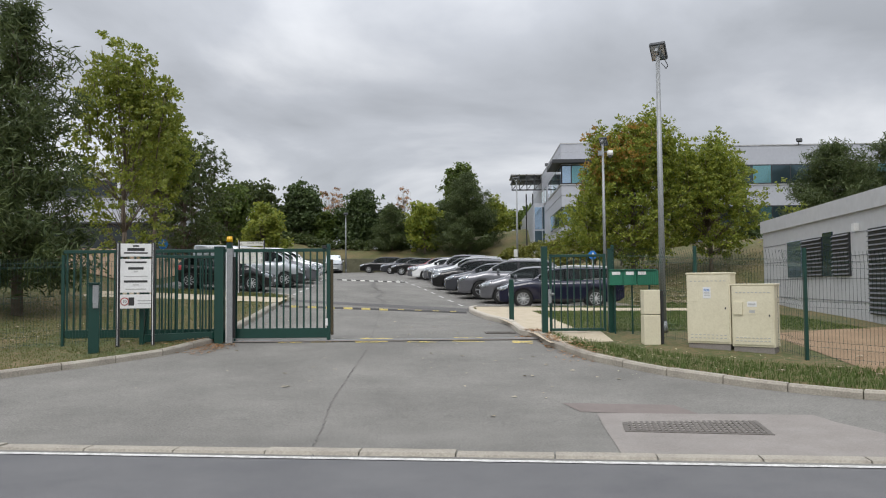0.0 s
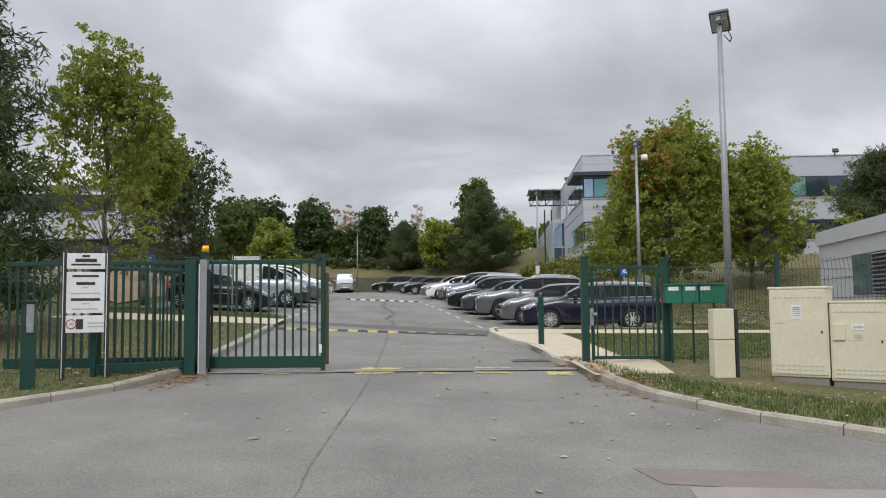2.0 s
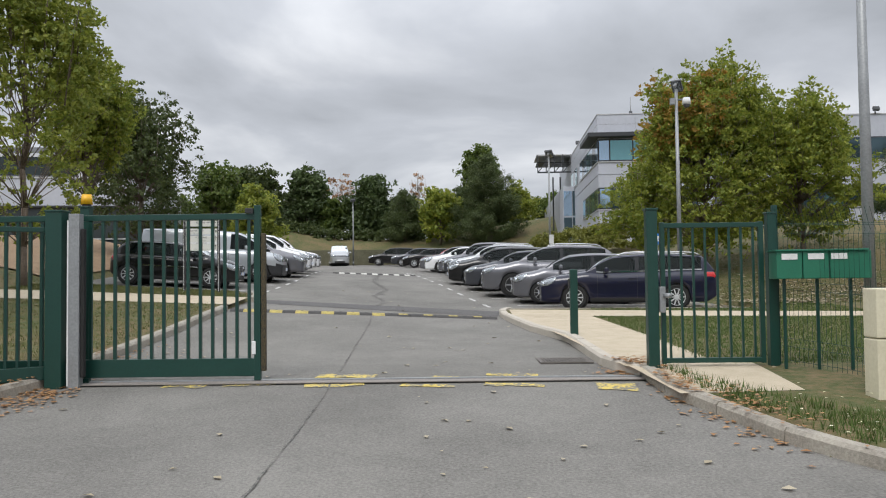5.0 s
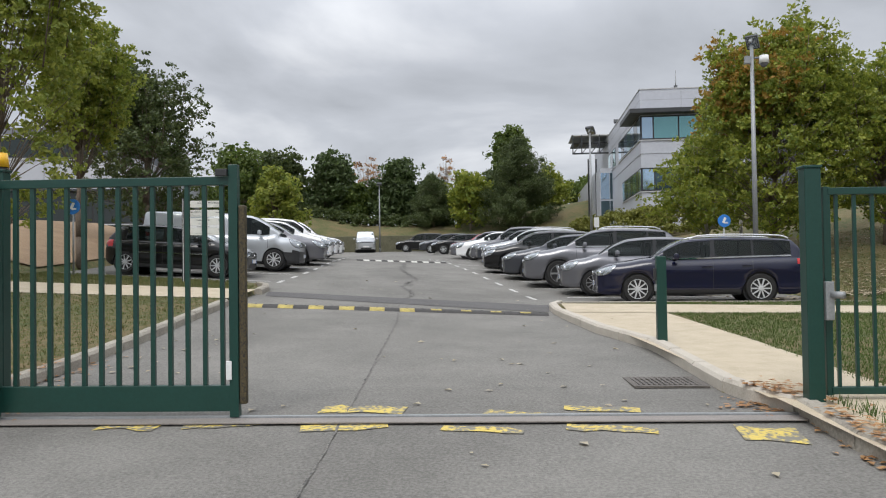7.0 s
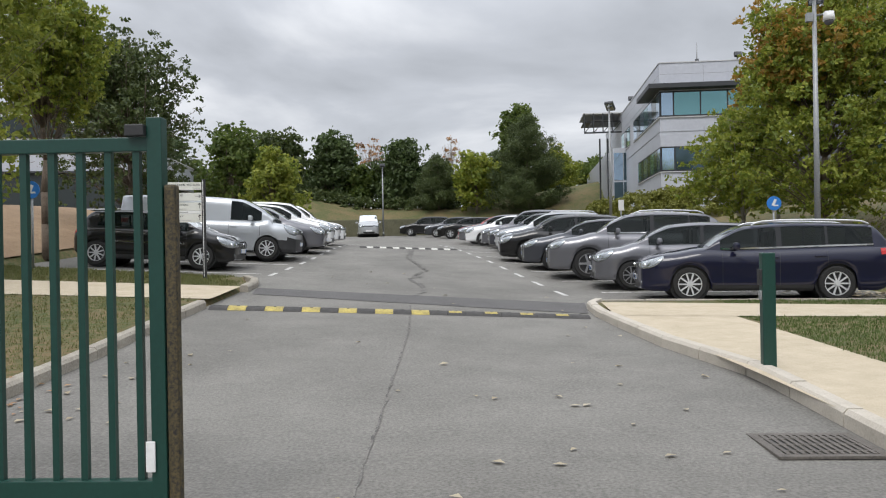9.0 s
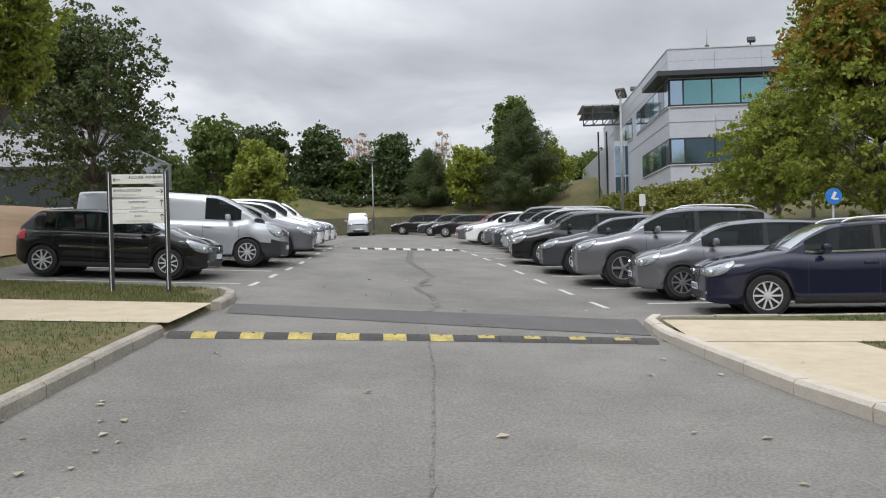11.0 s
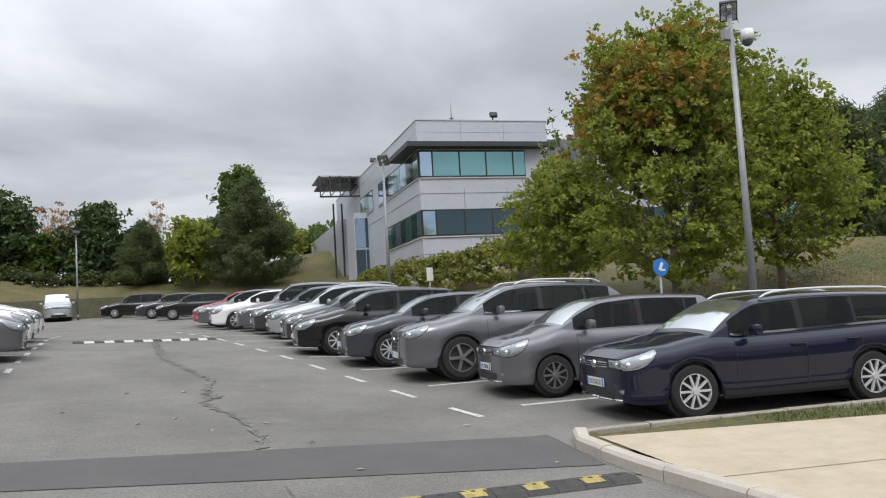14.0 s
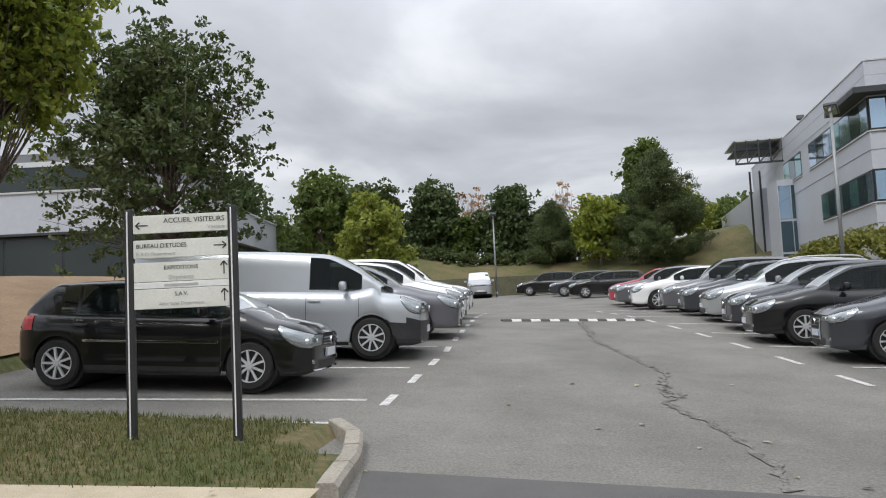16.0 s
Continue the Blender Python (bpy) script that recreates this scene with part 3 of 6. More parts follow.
boxpart("rail_bed", (-1.3, -0.1, 0.0045), (7.0, 0.24, 0.012), CONCRETE, rail, 0.002)
lp = post("gate_post", -4.92, GY0 - 0.26, 2.12, 0.2, "dark green square steel gate post", True)
lp2 = post("gate_post", -4.88, GY0 + 0.42, 2.2, 0.12, "dark green steel guide post carrying a beacon")
g2 = empty("guide_post", Matrix.Translation((-4.69, GY0 - 0.26, gz)), "bare galvanised guide post with safety strip", "gate post")
boxpart("shaft", (0, 0, 1.0), (0.13, 0.12, 2.16), GALV, g2, 0.006)
boxpart("safety_strip", (0.09, 0, 1.0), (0.05, 0.07, 1.8), RUBBER, g2, 0.015)
boxpart("edge_strip", (-0.075, -0.03, 1.0), (0.02, 0.05, 2.0), WHITE_PL, g2, 0.004)
bc = empty("warning_beacon", Matrix.Translation((-4.88, GY0 + 0.42, gz + 2.224)), "orange plastic warning beacon on the gate post", "beacon")
tubepart("base", (0, 0, 0), (0, 0, 0.04), 0.06, BLACK_PL, bc)
orange = mat("amber_plastic", (0.72, 0.38, 0.01), (0.80, 0.46, 0.02), 0.25, scale=6)
tubepart("lens", (0, 0, 0.04), (0, 0, 0.17), 0.075, orange, bc, 0.06, 16)
post("gate_post", 2.36, GY0, 2.06, 0.135, "dark green square steel gate post with latch")
rb = empty("latch_box", Matrix.Translation((2.47, GY0 - 0.06, gz + 0.95)), "small grey latch box on the gate post", "latch")
boxpart("case", (0, 0, 0), (0.07, 0.07, 0.32), GALV, rb, 0.008)
tubepart("knob", (0.02, -0.03, 0.05), (0.07, -0.12, 0.05), 0.03, GALV, rb, n=12)
pg = empty("pedestrian_gate", Matrix.Translation((0, GY0 + 0.05, gz + 0.12)), "narrow dark green barred pedestrian gate, closed", "gate")
bar_panel(pg, 2.52, 3.72, 0.04, 1.78, 0.16, base=0.06)
boxpart("stile", (2.51, 0, 0.91), (0.06, 0.05, 1.76), GREEN_STEEL, pg)
boxpart("stile", (3.74, 0, 0.91), (0.06, 0.05, 1.76), GREEN_STEEL, pg)
post("gate_post", 3.88, GY0 + 0.08, 2.0, 0.11, "slim dark green gate post by the fence")
fx = empty("fixed_panel", Matrix.Translation((-5.0, GY0 - 0.24, gz)) @ Matrix.Rotation(radians(35), 4, "Z"), "dark green barred fence panel beside gate", "fence")
bar_panel(fx, -1.55, -0.05, 0.08, 1.92, 0.125, base=0.16)
post("fence_post", -6.32, 17.88, 2.0, 0.09, "slim dark green steel fence post", category="fence post")


# ---- wire mesh fences ----
def wire_fence(pts, h, label, bare=()):
    root = empty("mesh_fence", Matrix.Identity(4), label, "fence")
    for (x0, y0), (x1, y1) in zip(pts, pts[1:]):
        L = math.hypot(x1 - x0, y1 - y0)
        ux, uy = (x1 - x0) / L, (y1 - y0) / L
        n = int(L / 0.06)
        vs, fs = [], []

        def rod(p, q, r):
            p, q = Vector(p), Vector(q)
            d = (q - p).normalized()
            s = d.orthogonal().normalized() * r
            t = d.cross(s)
            k = len(vs)
            for c in (p, q):
                for o in (s, (-s + t * 1.7) * 0.5, (-s - t * 1.7) * 0.5):
                    vs.append(c + o)
            for i in range(3):
                fs.append((k + i, k + (i + 1) % 3, k + 3 + (i + 1) % 3, k + 3 + i))
        folds = [0.25, 0.95, 1.65] if h > 1.6 else [0.3, 0.9]
        for i in range(n + 1):
            u = i * L / n
            bx, by = x0 + ux * u, y0 + uy * u
            bz = ground_z(bx, by)
            prof = [(0, 0.03)]
            for f in folds:
                prof += [(0, f), (0.035, f + 0.05), (0, f + 0.1)]
            prof.append((0, h - 0.18))
            prof.append((-0.07, h))
            for (a, za), (b, zb) in zip(prof, prof[1:]):
                rod((bx - uy * a, by + ux * a, bz + za), (bx - uy * b, by + ux * b, bz + zb), 0.0028)
        zs = ground_z((x0 + x1) / 2, (y0 + y1) / 2)
        for zz in [0.08] + [f + d for f in folds for d in (0, 0.1)] + [h - 0.18]:
            rod((x0, y0, ground_z(x0, y0) + zz), (x1, y1, ground_z(x1, y1) + zz), 0.003)
        o = link("wire_mesh", vs, fs, GREEN_STEEL, root)
        o["kind"] = "stuff"
    for x, y in pts:
        if (x, y) in bare:
            continue
        z = ground_z(x, y)
        boxpart("post", (x, y, z + h / 2), (0.06, 0.06, h + 0.1), GREEN_STEEL, root, 0.004)
    return root


FENCE_R = [(3.95, 19.1), (5.15, 17.05), (6.42, 15.86), (6.45, 15.1), (8.1, 13.6), (10.1, 12.6), (12.5, 11.6), (15, 10.6)]
FENCE_L = [(-6.35, 18.15), (-7.9, 17.7), (-10.3, 16.2), (-12.8, 15.0), (-15.4, 14.0), (-18, 13.2)]
wire_fence(FENCE_R, 1.95, "dark green welded wire mesh fence on slim posts", [(6.42, 15.86)])
wire_fence(FENCE_L, 1.85, "dark green welded wire mesh fence on slim posts")


# ---- signs and boxes at the gate ----
def sign_board(x0, y0, x1, y1, h, panels, label, name="entrance_sign"):
    """Two black posts with cream panels between them. panels: bottom, top, lines of (text, u, size, ink)."""
    L = math.hypot(x1 - x0, y1 - y0)
    z = ground_z((x0 + x1) / 2, (y0 + y1) / 2)
    root = empty(name, Matrix.Translation((x0, y0, z)) @ Matrix.Rotation(math.atan2(y1 - y0, x1 - x0), 4, "Z"), label, "sign")
    for u in (0, L):
        p = boxpart("post", (u, 0, h / 2 - 0.05), (0.075, 0.06, h + 0.1), BLACK_PL, root, 0.008)
        boxpart("post_strip", (u - 0.008, -0.032, h / 2), (0.012, 0.006, h - 0.04), WHITE_PL, root, 0.001)
    for b, t, mtl, lines in panels:
        pn = boxpart("panel", (L / 2, -0.005, (b + t) / 2), (L - 0.08, 0.03, t - b), mtl, root, 0.004)
        for s, u, v, size, ink, al in lines:
            zc = b + (t - b) * v
            if s.startswith("#"):
                w = float(s[1:])
                boxpart("writing", (L * u, -0.022, zc), (w, 0.003, size), ink, pn, 0)
            else:
                text("writing", s, size, Matrix.Translation((0.04 + (L - 0.08) * u, -0.0225, zc)), ink, pn, al)
    return root


es = sign_board(-6.71, 17.57, -6.05, 17.75, 2.16, [
    (1.86, 2.13, WHITE_PL, [("#0.12", 0.5, 0.82, 0.035, INK, ""), ("#0.34", 0.5, 0.55, 0.06, INK, ""), ("#0.46", 0.5, 0.28, 0.03, INK, "")]),
    (1.11, 1.81, WHITE_PL, [("#0.42", 0.5, 0.90, 0.035, INK, ""), ("#0.30", 0.5, 0.72, 0.05, INK, ""), ("#0.08", 0.5, 0.62, 0.02, INK_GREY, ""), ("#0.46", 0.5, 0.48, 0.02, INK_GREY, ""), ("#0.46", 0.5, 0.33, 0.045, INK, ""), ("#0.12", 0.5, 0.23, 0.02, INK_GREY, ""), ("#0.4", 0.5, 0.1, 0.02, INK_GREY, "")]),
    (0.78, 1.07, WHITE_PL, [("#0.11", 0.38, 0.5, 0.17, INK, ""), ("#0.26", 0.75, 0.55, 0.02, INK_GREY, ""), ("#0.26", 0.75, 0.35, 0.02, INK_GREY, "")]),
], "tall white information sign between two black posts")
bm = bmesh.new()
bmesh.ops.create_cone(bm, cap_ends=True, segments=28, radius1=0.085, radius2=0.085, depth=0.004, matrix=Matrix.Translation((0.13, -0.022, 0.925)) @ Matrix.Rotation(radians(90), 4, "X"))
part("roundel_ring", bm, INK_RED, es)
bm = bmesh.new()
bmesh.ops.create_cone(bm, cap_ends=True, segments=28, radius1=0.066, radius2=0.066, depth=0.004, matrix=Matrix.Translation((0.13, -0.025, 0.925)) @ Matrix.Rotation(radians(90), 4, "X"))
part("roundel", bm, WHITE_PL, es)
text("writing", "30", 0.075, Matrix.Translation((0.13, -0.0285, 0.925)), INK, es)

vs_ = sign_board(-7.43, 30.7, -6.52, 30.84, 2.04, [
    (1.82, 1.98, SIGN_CREAM, [("ACCUEIL VISITEURS", 0.97, 0.66, 0.062, INK, "RIGHT"), ("Visitors", 0.97, 0.22, 0.05, INK_GREY, "RIGHT")]),
    (1.60, 1.76, SIGN_CREAM, [("BUREAU D'ETUDES", 0.03, 0.66, 0.053, INK, "LEFT"), ("R & D Department", 0.03, 0.22, 0.045, INK_GREY, "LEFT")]),
    (1.39, 1.56, SIGN_CREAM, [("EXPEDITIONS", 0.5, 0.70, 0.05, INK, "CENTER"), ("Shipments", 0.5, 0.2, 0.055, INK_GREY, "CENTER")]),
    (1.33, 1.385, WHITE_PL, [("#0.30", 0.5, 0.5, 0.02, INK_GREY, "")]),
    (1.15, 1.325, SIGN_CREAM, [("S.A.V.", 0.5, 0.72, 0.05, INK, "CENTER"), ("After Sales Department", 0.5, 0.24, 0.042, INK_GREY, "CENTER")]),
], "cream direction sign panels between two black posts", "direction_sign")


def arrow(root, x, z, dx, dz, s=0.11):
    bm = bmesh.new()
    d = Vector((dx, 0, dz))
    n = Vector((-dz, 0, dx))
    c = Vector((x, -0.023, z))

    def quad(p, q, w):
        t = (q - p).normalized()
        k = Vector((-t.z, 0, t.x)) * w
        bm.faces.new([bm.verts.new(v) for v in (p - k, q - k, q + k, p + k)])
    quad(c - d * s / 2, c + d * s / 2, 0.005)
    quad(c + d * s / 2, c + d * s * 0.18 + n * s * 0.28, 0.006)
    quad(c + d * s / 2, c + d * s * 0.18 - n * s * 0.28, 0.006)
    part("arrow", bm, INK, root)


arrow(vs_, 0.12, 1.89, -1, 0)
arrow(vs_, 0.81, 1.69, 1, 0)
arrow(vs_, 0.84, 1.49, 0, 1)
arrow(vs_, 0.84, 1.25, 0, 1)


def stand_post(name, x, y, h, w, label, category, face=0):
    z = ground_z(x, y)
    root = empty(name, Matrix.Translation((x, y, z)) @ Matrix.Rotation(radians(face), 4, "Z"), label, category)
    boxpart("column", (0, 0, h / 2 - 0.03), (w, w * 0.75, h + 0.06), GREEN_STEEL, root, 0.012)
    return root


ic = stand_post("intercom_post", -6.85, 16.75, 1.36, 0.2, "green steel intercom post with a pale call panel", "intercom post", 20)
boxpart("call_panel", (0.03, -0.085, 1.16), (0.11, 0.03, 0.34), GALV, ic, 0.008)
boxpart("call_panel", (0.03, -0.09, 0.94), (0.1, 0.04, 0.12), GALV, ic, 0.008)
boxpart("hood", (0, -0.02, 1.37), (0.22, 0.2, 0.03), GREEN_STEEL, ic, 0.006)
rp = stand_post("reader_post", 2.0, 22.75, 1.14, 0.13, "slim green card reader post beside the path", "reader post")
boxpart("reader", (-0.075, 0, 0.9), (0.03, 0.08, 0.16), BLACK_PL, rp, 0.006)
boxpart("reader", (-0.07, 0, 0.72), (0.025, 0.06, 0.09), GALV, rp, 0.006)

mb = empty("mailbox_row", Matrix.Translation((4.3, 18.75, ground_z(4.5, 18.75))) @ Matrix.Rotation(radians(-8), 4, "Z"), "row of three green mailboxes on thin legs", "mailbox")
for i in range(3):
    bx = boxpart("mailbox", (-0.36 + 0.3 * i if i < 2 else 0.33, 0, 1.26), (0.29 if i < 2 else 0.46, 0.36, 0.33), GREEN_BOX, mb, 0.01)
    boxpart("label_plate", (-0.36 + 0.3 * i if i < 2 else 0.2, -0.186, 1.36), (0.18, 0.008, 0.07), WHITE_PL, bx, 0.001)
    boxpart("leg", (-0.38 + 0.38 * i, 0, 0.54), (0.035, 0.035, 1.12), GREEN_STEEL, mb, 0.003)
boxpart("roof", (0, 0, 1.435), (1.05, 0.42, 0.02), GREEN_BOX, mb, 0.004)

mc = empty("meter_column", Matrix.Translation((4.28, 17.25, ground_z(4.5, 17.3))), "weathered cream utility meter column", "utility column")
boxpart("lower_case", (0, 0, 0.27), (0.34, 0.26, 0.64), CREAM, mc, 0.015)
boxpart("upper_case", (0, -0.004, 0.85), (0.34, 0.26, 0.5), CREAM, mc, 0.015)
boxpart("back_plate", (0.22, 0.02, 0.54), (0.05, 0.24, 1.1), BLACK_PL, mc, 0.01)


def cabinet(x, y, w, h, d, rz, label):
    root = empty("electrical_cabinet", Matrix.Translation((x, y, ground_z(x, y))) @ Matrix.Rotation(radians(rz), 4, "Z"), label, "electrical cabinet", "cabinets")
    boxpart("plinth", (w / 2, d / 2, 0.02), (w - 0.04, d - 0.04, 0.16), CONCRETE, root, 0.01)
    boxpart("body", (w / 2, d / 2, 0.09 + h / 2), (w, d, h), CREAM, root, 0.012)
    boxpart("lid", (w / 2, d / 2, 0.1 + h), (w + 0.03, d + 0.03, 0.035), CREAM, root, 0.01)
    dr = boxpart("door", (w / 2, -0.009, 0.10 + h / 2), (w - 0.05, 0.018, h - 0.06), CREAM, root, 0.006)
    for i in range(9):
        for z in (0.2, 0.26, h - 0.05):
            boxpart("vent_slot", (0.1 + (w - 0.2) * i / 8, -0.0205, z), (0.045, 0.006, 0.014), INK_GREY, dr, 0)
    boxpart("lock", (w - 0.09, -0.022, 0.1 + h * 0.5), (0.025, 0.012, 0.04), INK, dr, 0.003)
    return root, dr


RZC = -36
c1, d1 = cabinet(4.86, 16.72, 0.84, 1.36, 0.42, RZC, "tall cream electrical cabinet with a warning label")
boxpart("notice", (0.4, -0.021, 1.08), (0.15, 0.004, 0.22), WHITE_PL, d1, 0)
for k in range(5):
    boxpart("writing", (0.4, -0.0245, 1.15 - 0.03 * k), (0.11, 0.003, 0.012), BLUE_SIGN if k < 2 else INK_GREY, d1, 0)
boxpart("hatch", (0.15, -0.021, 1.02), (0.15, 0.006, 0.22), CREAM, d1, 0.002)
c2, d2 = cabinet(4.86 + 0.86 * math.cos(radians(RZC)), 16.72 + 0.86 * math.sin(radians(RZC)), 0.78, 1.17, 0.42, RZC, "lower cream electrical cabinet with meter hatch")
boxpart("hatch", (0.13, -0.03, 0.82), (0.16, 0.03, 0.24), CREAM, d2, 0.006)
boxpart("notice", (0.38, -0.021, 0.90), (0.17, 0.004, 0.10), WHITE_PL, d2, 0)
boxpart("notice", (0.38, -0.021, 0.76), (0.17, 0.004, 0.12), CREAM, d2, 0)
boxpart("writing", (0.38, -0.0245, 0.76), (0.1, 0.003, 0.05), INK_GREY, d2, 0)
boxpart("writing", (0.38, -0.0245, 0.90), (0.13, 0.003, 0.03), INK_GREY, d2, 0)


# ---- lamp posts ----
def lamp_post(x, y, ztop, r, label, heads, base_z=None):
    z = ground_z(x, y) if base_z is None else base_z
    h = ztop - z
    root = empty("street_lamp", Matrix.Translation((x, y, z)), label, "lamp post", "lamp posts")
    tubepart("pole", (0, 0, -0.1), (0, 0, h - 0.1), r * 1.25, GALV, root, r * 0.75, 14)
    tubepart("base_collar", (0, 0, 0), (0, 0, 0.25), r * 1.6, GALV, root, r * 1.35, 14)
    for rz, tilt, s in heads:
        m = Matrix.Translation((0, 0, h)) @ Matrix.Rotation(radians(rz), 4, "Z") @ Matrix.Rotation(radians(tilt), 4, "X")
        bm = bmesh.new()
        box(bm, (0, -0.05 * s, 0.1 * s), (0.42 * s, 0.5 * s, 0.13 * s), 0.02 * s)
        hd = part("floodlight", bm, CLAD_DARK, root)
        hd.matrix_local = m
        boxpart("glass", (0, -0.05 * s, 0.03 * s), (0.36 * s, 0.42 * s, 0.012), LAMP_GLASS, hd, 0)
        boxpart("bracket", (0, 0.06, -0.03), (0.08, 0.06, 0.22), GALV, hd, 0.008)
    return root


tall = lamp_post(5.06, 18.97, 7.1, 0.062, "tall galvanised lamp post with one tilted floodlight", [(150, 48, 0.85)])
bm = bmesh.new()
pts_c = [(0.08, 0, 6.35), (0.2, 0.02, 6.22), (0.24, 0.02, 6.3), (0.15, 0, 6.45)]
for a, b in zip(pts_c, pts_c[1:]):
    tube(bm, (a[0], a[1], a[2] - 0.15), (b[0], b[1], b[2] - 0.15), 0.01, n=6)
part("cable_loop", bm, RUBBER, tall)
cp = lamp_post(6.95, 33.1, 7.6, 0.06, "galvanised pole with floodlight and white camera dome", [(145, 52, 0.75)])
hz = 7.17 - ground_z(6.95, 33.1)
tubepart("camera_arm", (0.05, 0, hz), (0.3, -0.1, hz), 0.025, GALV, cp)
tubepart("camera_housing", (0.28, -0.1, hz - 0.16), (0.28, -0.1, hz + 0.04), 0.13, WHITE_PL, cp, 0.11, 16)
bm = bmesh.new()
bmesh.ops.create_uvsphere(bm, u_segments=16, v_segments=10, radius=0.1, matrix=Matrix.Translation((0.28, -0.1, hz - 0.17)))
part("camera_dome", bm, glassm("dome_glass", (0.1, 0.1, 0.11)), cp, "", True)
boxpart("junction_box", (-0.12, 0, hz - 0.05), (0.14, 0.12, 0.2), GALV, cp, 0.01)
lamp_post(5.53, 52.2, 8.55, 0.06, "galvanised lamp post with tilted floodlight by hedge", [(150, 40, 1.0)])
lamp_post(-8.7, 80, 8.9, 0.06, "thin galvanised lamp post at the far end", [(10, 20, 1.0), (190, 20, 1.0)])


# ---- buildings ----
def quad_box(root, name, x0, x1, y0, y1, z0, z1, material, bevel=0.0, label=""):
    return boxpart(name, ((x0 + x1) / 2, (y0 + y1) / 2, (z0 + z1) / 2), (x1 - x0, y1 - y0, z1 - z0), material, root, bevel, label)


def band_window(root, along, a0, a1, z0, z1, face, panes, mats, t=0.09):
    """A ribbon window with its frame, lying on a wall face. along: 'x' or 'y'."""
    def bx(n, a, b, za, zb, d0, d1, m, par):
        if along == "x":
            return quad_box(par, n, a, b, face + d0, face + d1, za, zb, m)
        return quad_box(par, n, face + d0, face + d1, a, b, za, zb, m)
    win = bx("window", a0, a1, z0, z1, -0.02, 0.05, FRAME, root)
    edges = [a0 + (a1 - a0) * v for v in panes]
    for i, (p, q) in enumerate(zip(edges, edges[1:])):
        bx("pane", p + t / 2, q - t / 2, z0 + t, z1 - t, -0.032, -0.022, mats[i % len(mats)], win)
    bx("sill", a0 - 0.02, a1 + 0.02, z0 - 0.06, z0 - 0.003, -0.08, 0.02, CLAD_LIGHT, win)
    return win


off = empty("office_building", Matrix.Translation((10.05, 61.23, 0)) @ Matrix.Rotation(radians(-3.5), 4, "Z"), "grey metal clad office building with ribbon windows", "building")
# bands of cladding of the corner block: x to the right, y to the back
D_, W_ = 30.0, 7.6
for n_, a, b, s in (("wall", 2.0, 6.24, 0.0), ("wall", 7.7, 9.45, 0.0), ("wall", 10.95, 11.25, 0.0)):
    quad_box(off, n_, 0, W_, 0, D_, a, b, CLAD)
quad_box(off, "parapet", -0.02, W_ + 0.02, -0.02, D_, 11.25, 12.6, CLAD)
quad_box(off, "coping", -0.06, W_ + 0.06, -0.06, D_ + 0.04, 12.6, 12.66, CLAD_LIGHT)
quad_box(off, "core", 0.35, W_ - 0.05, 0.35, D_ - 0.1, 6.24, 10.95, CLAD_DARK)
quad_box(off, "wall", 6.5, W_, 0.0, 0.4, 6.24, 7.7, CLAD)
quad_box(off, "wall", 6.2, W_, 0.0, 0.4, 9.45, 10.95, CLAD)
quad_box(off, "wall", 0.0, 0.4, 9.0, D_, 6.24, 7.7, CLAD)
quad_box(off, "wall", 0.0, 0.4, 18.0, D_, 9.45, 10.95, CLAD)
quad_box(off, "wall", 0.0, 0.4, 11.0, 13.0, 9.45, 10.95, CLAD)
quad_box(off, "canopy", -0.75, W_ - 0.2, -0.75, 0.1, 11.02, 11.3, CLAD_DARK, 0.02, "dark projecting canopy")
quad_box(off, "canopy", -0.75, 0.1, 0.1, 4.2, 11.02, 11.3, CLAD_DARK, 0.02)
for z in (7.0 - 0.76 * 3, 8.3, 11.9):
    for xx in (2.5, 5.0):
        quad_box(off, "panel_joint", xx - 0.008, xx + 0.008, -0.026, 0.0, z - 0.55, z + 0.55, LOUVRE)
for zz in (5.3, 8.58, 11.95):
    quad_box(off, "panel_joint", -0.004, W_, -0.025, 0.0, zz - 0.006, zz + 0.006, LOUVRE)
    quad_box(off, "panel_joint", -0.026, 0.0, 0.03, D_ - 0.2, zz - 0.006, zz + 0.006, LOUVRE)
band_window(off, "x", 0.03, 6.2, 9.45, 10.95, 0.0, [0, 0.12, 0.37, 0.62, 0.88, 1.0], [WIN_BLUE, WIN_TEAL, WIN_TEAL, WIN_TEAL, WIN_TEAL])
band_window(off, "x", 0.03, 6.5, 6.24, 7.7, 0.0, [0, 0.12, 0.37, 0.62, 0.88, 1.0], [WIN_BLUE, WIN_DARK, WIN_DARK, WIN_DARK, WIN_DARK])
band_window(off, "y", 0.06, 11.0, 9.45, 10.95, 0.0, [0, 0.1, 0.25, 0.4, 0.55, 0.7, 0.85, 1], [WIN_BLUE, WIN_DARK, WIN_BLUE, WIN_TEAL])
band_window(off, "y", 13.0, 18.0, 9.45, 10.95, 0.0, [0, 0.33, 0.66, 1], [WIN_TEAL, WIN_DARK])
band_window(off, "y", 0.06, 9.0, 6.24, 7.7, 0.0, [0, 0.1, 0.25, 0.4, 0.55, 0.7, 0.85, 1], [WIN_BLUE, WIN_DARK, WIN_TEAL, WIN_DARK])
# glazed stair bay and low annex
st = quad_box(off, "stair_bay", -1.0, 0.0, 15.5, 19.0, 2.0, 9.6, CLAD)
for i, (a, b) in enumerate(((3.0, 4.8), (4.95, 6.9), (7.05, 9.2))):
    quad_box(off, "bay_glass", -0.2, 0.12 - 0.1, 15.46, 15.475, a, b, WIN_DARK)
    quad_box(off, "bay_glass", -0.95, -0.25, 15.46, 15.475, a, b, WIN_BLUE if i == 2 else WIN_DARK)
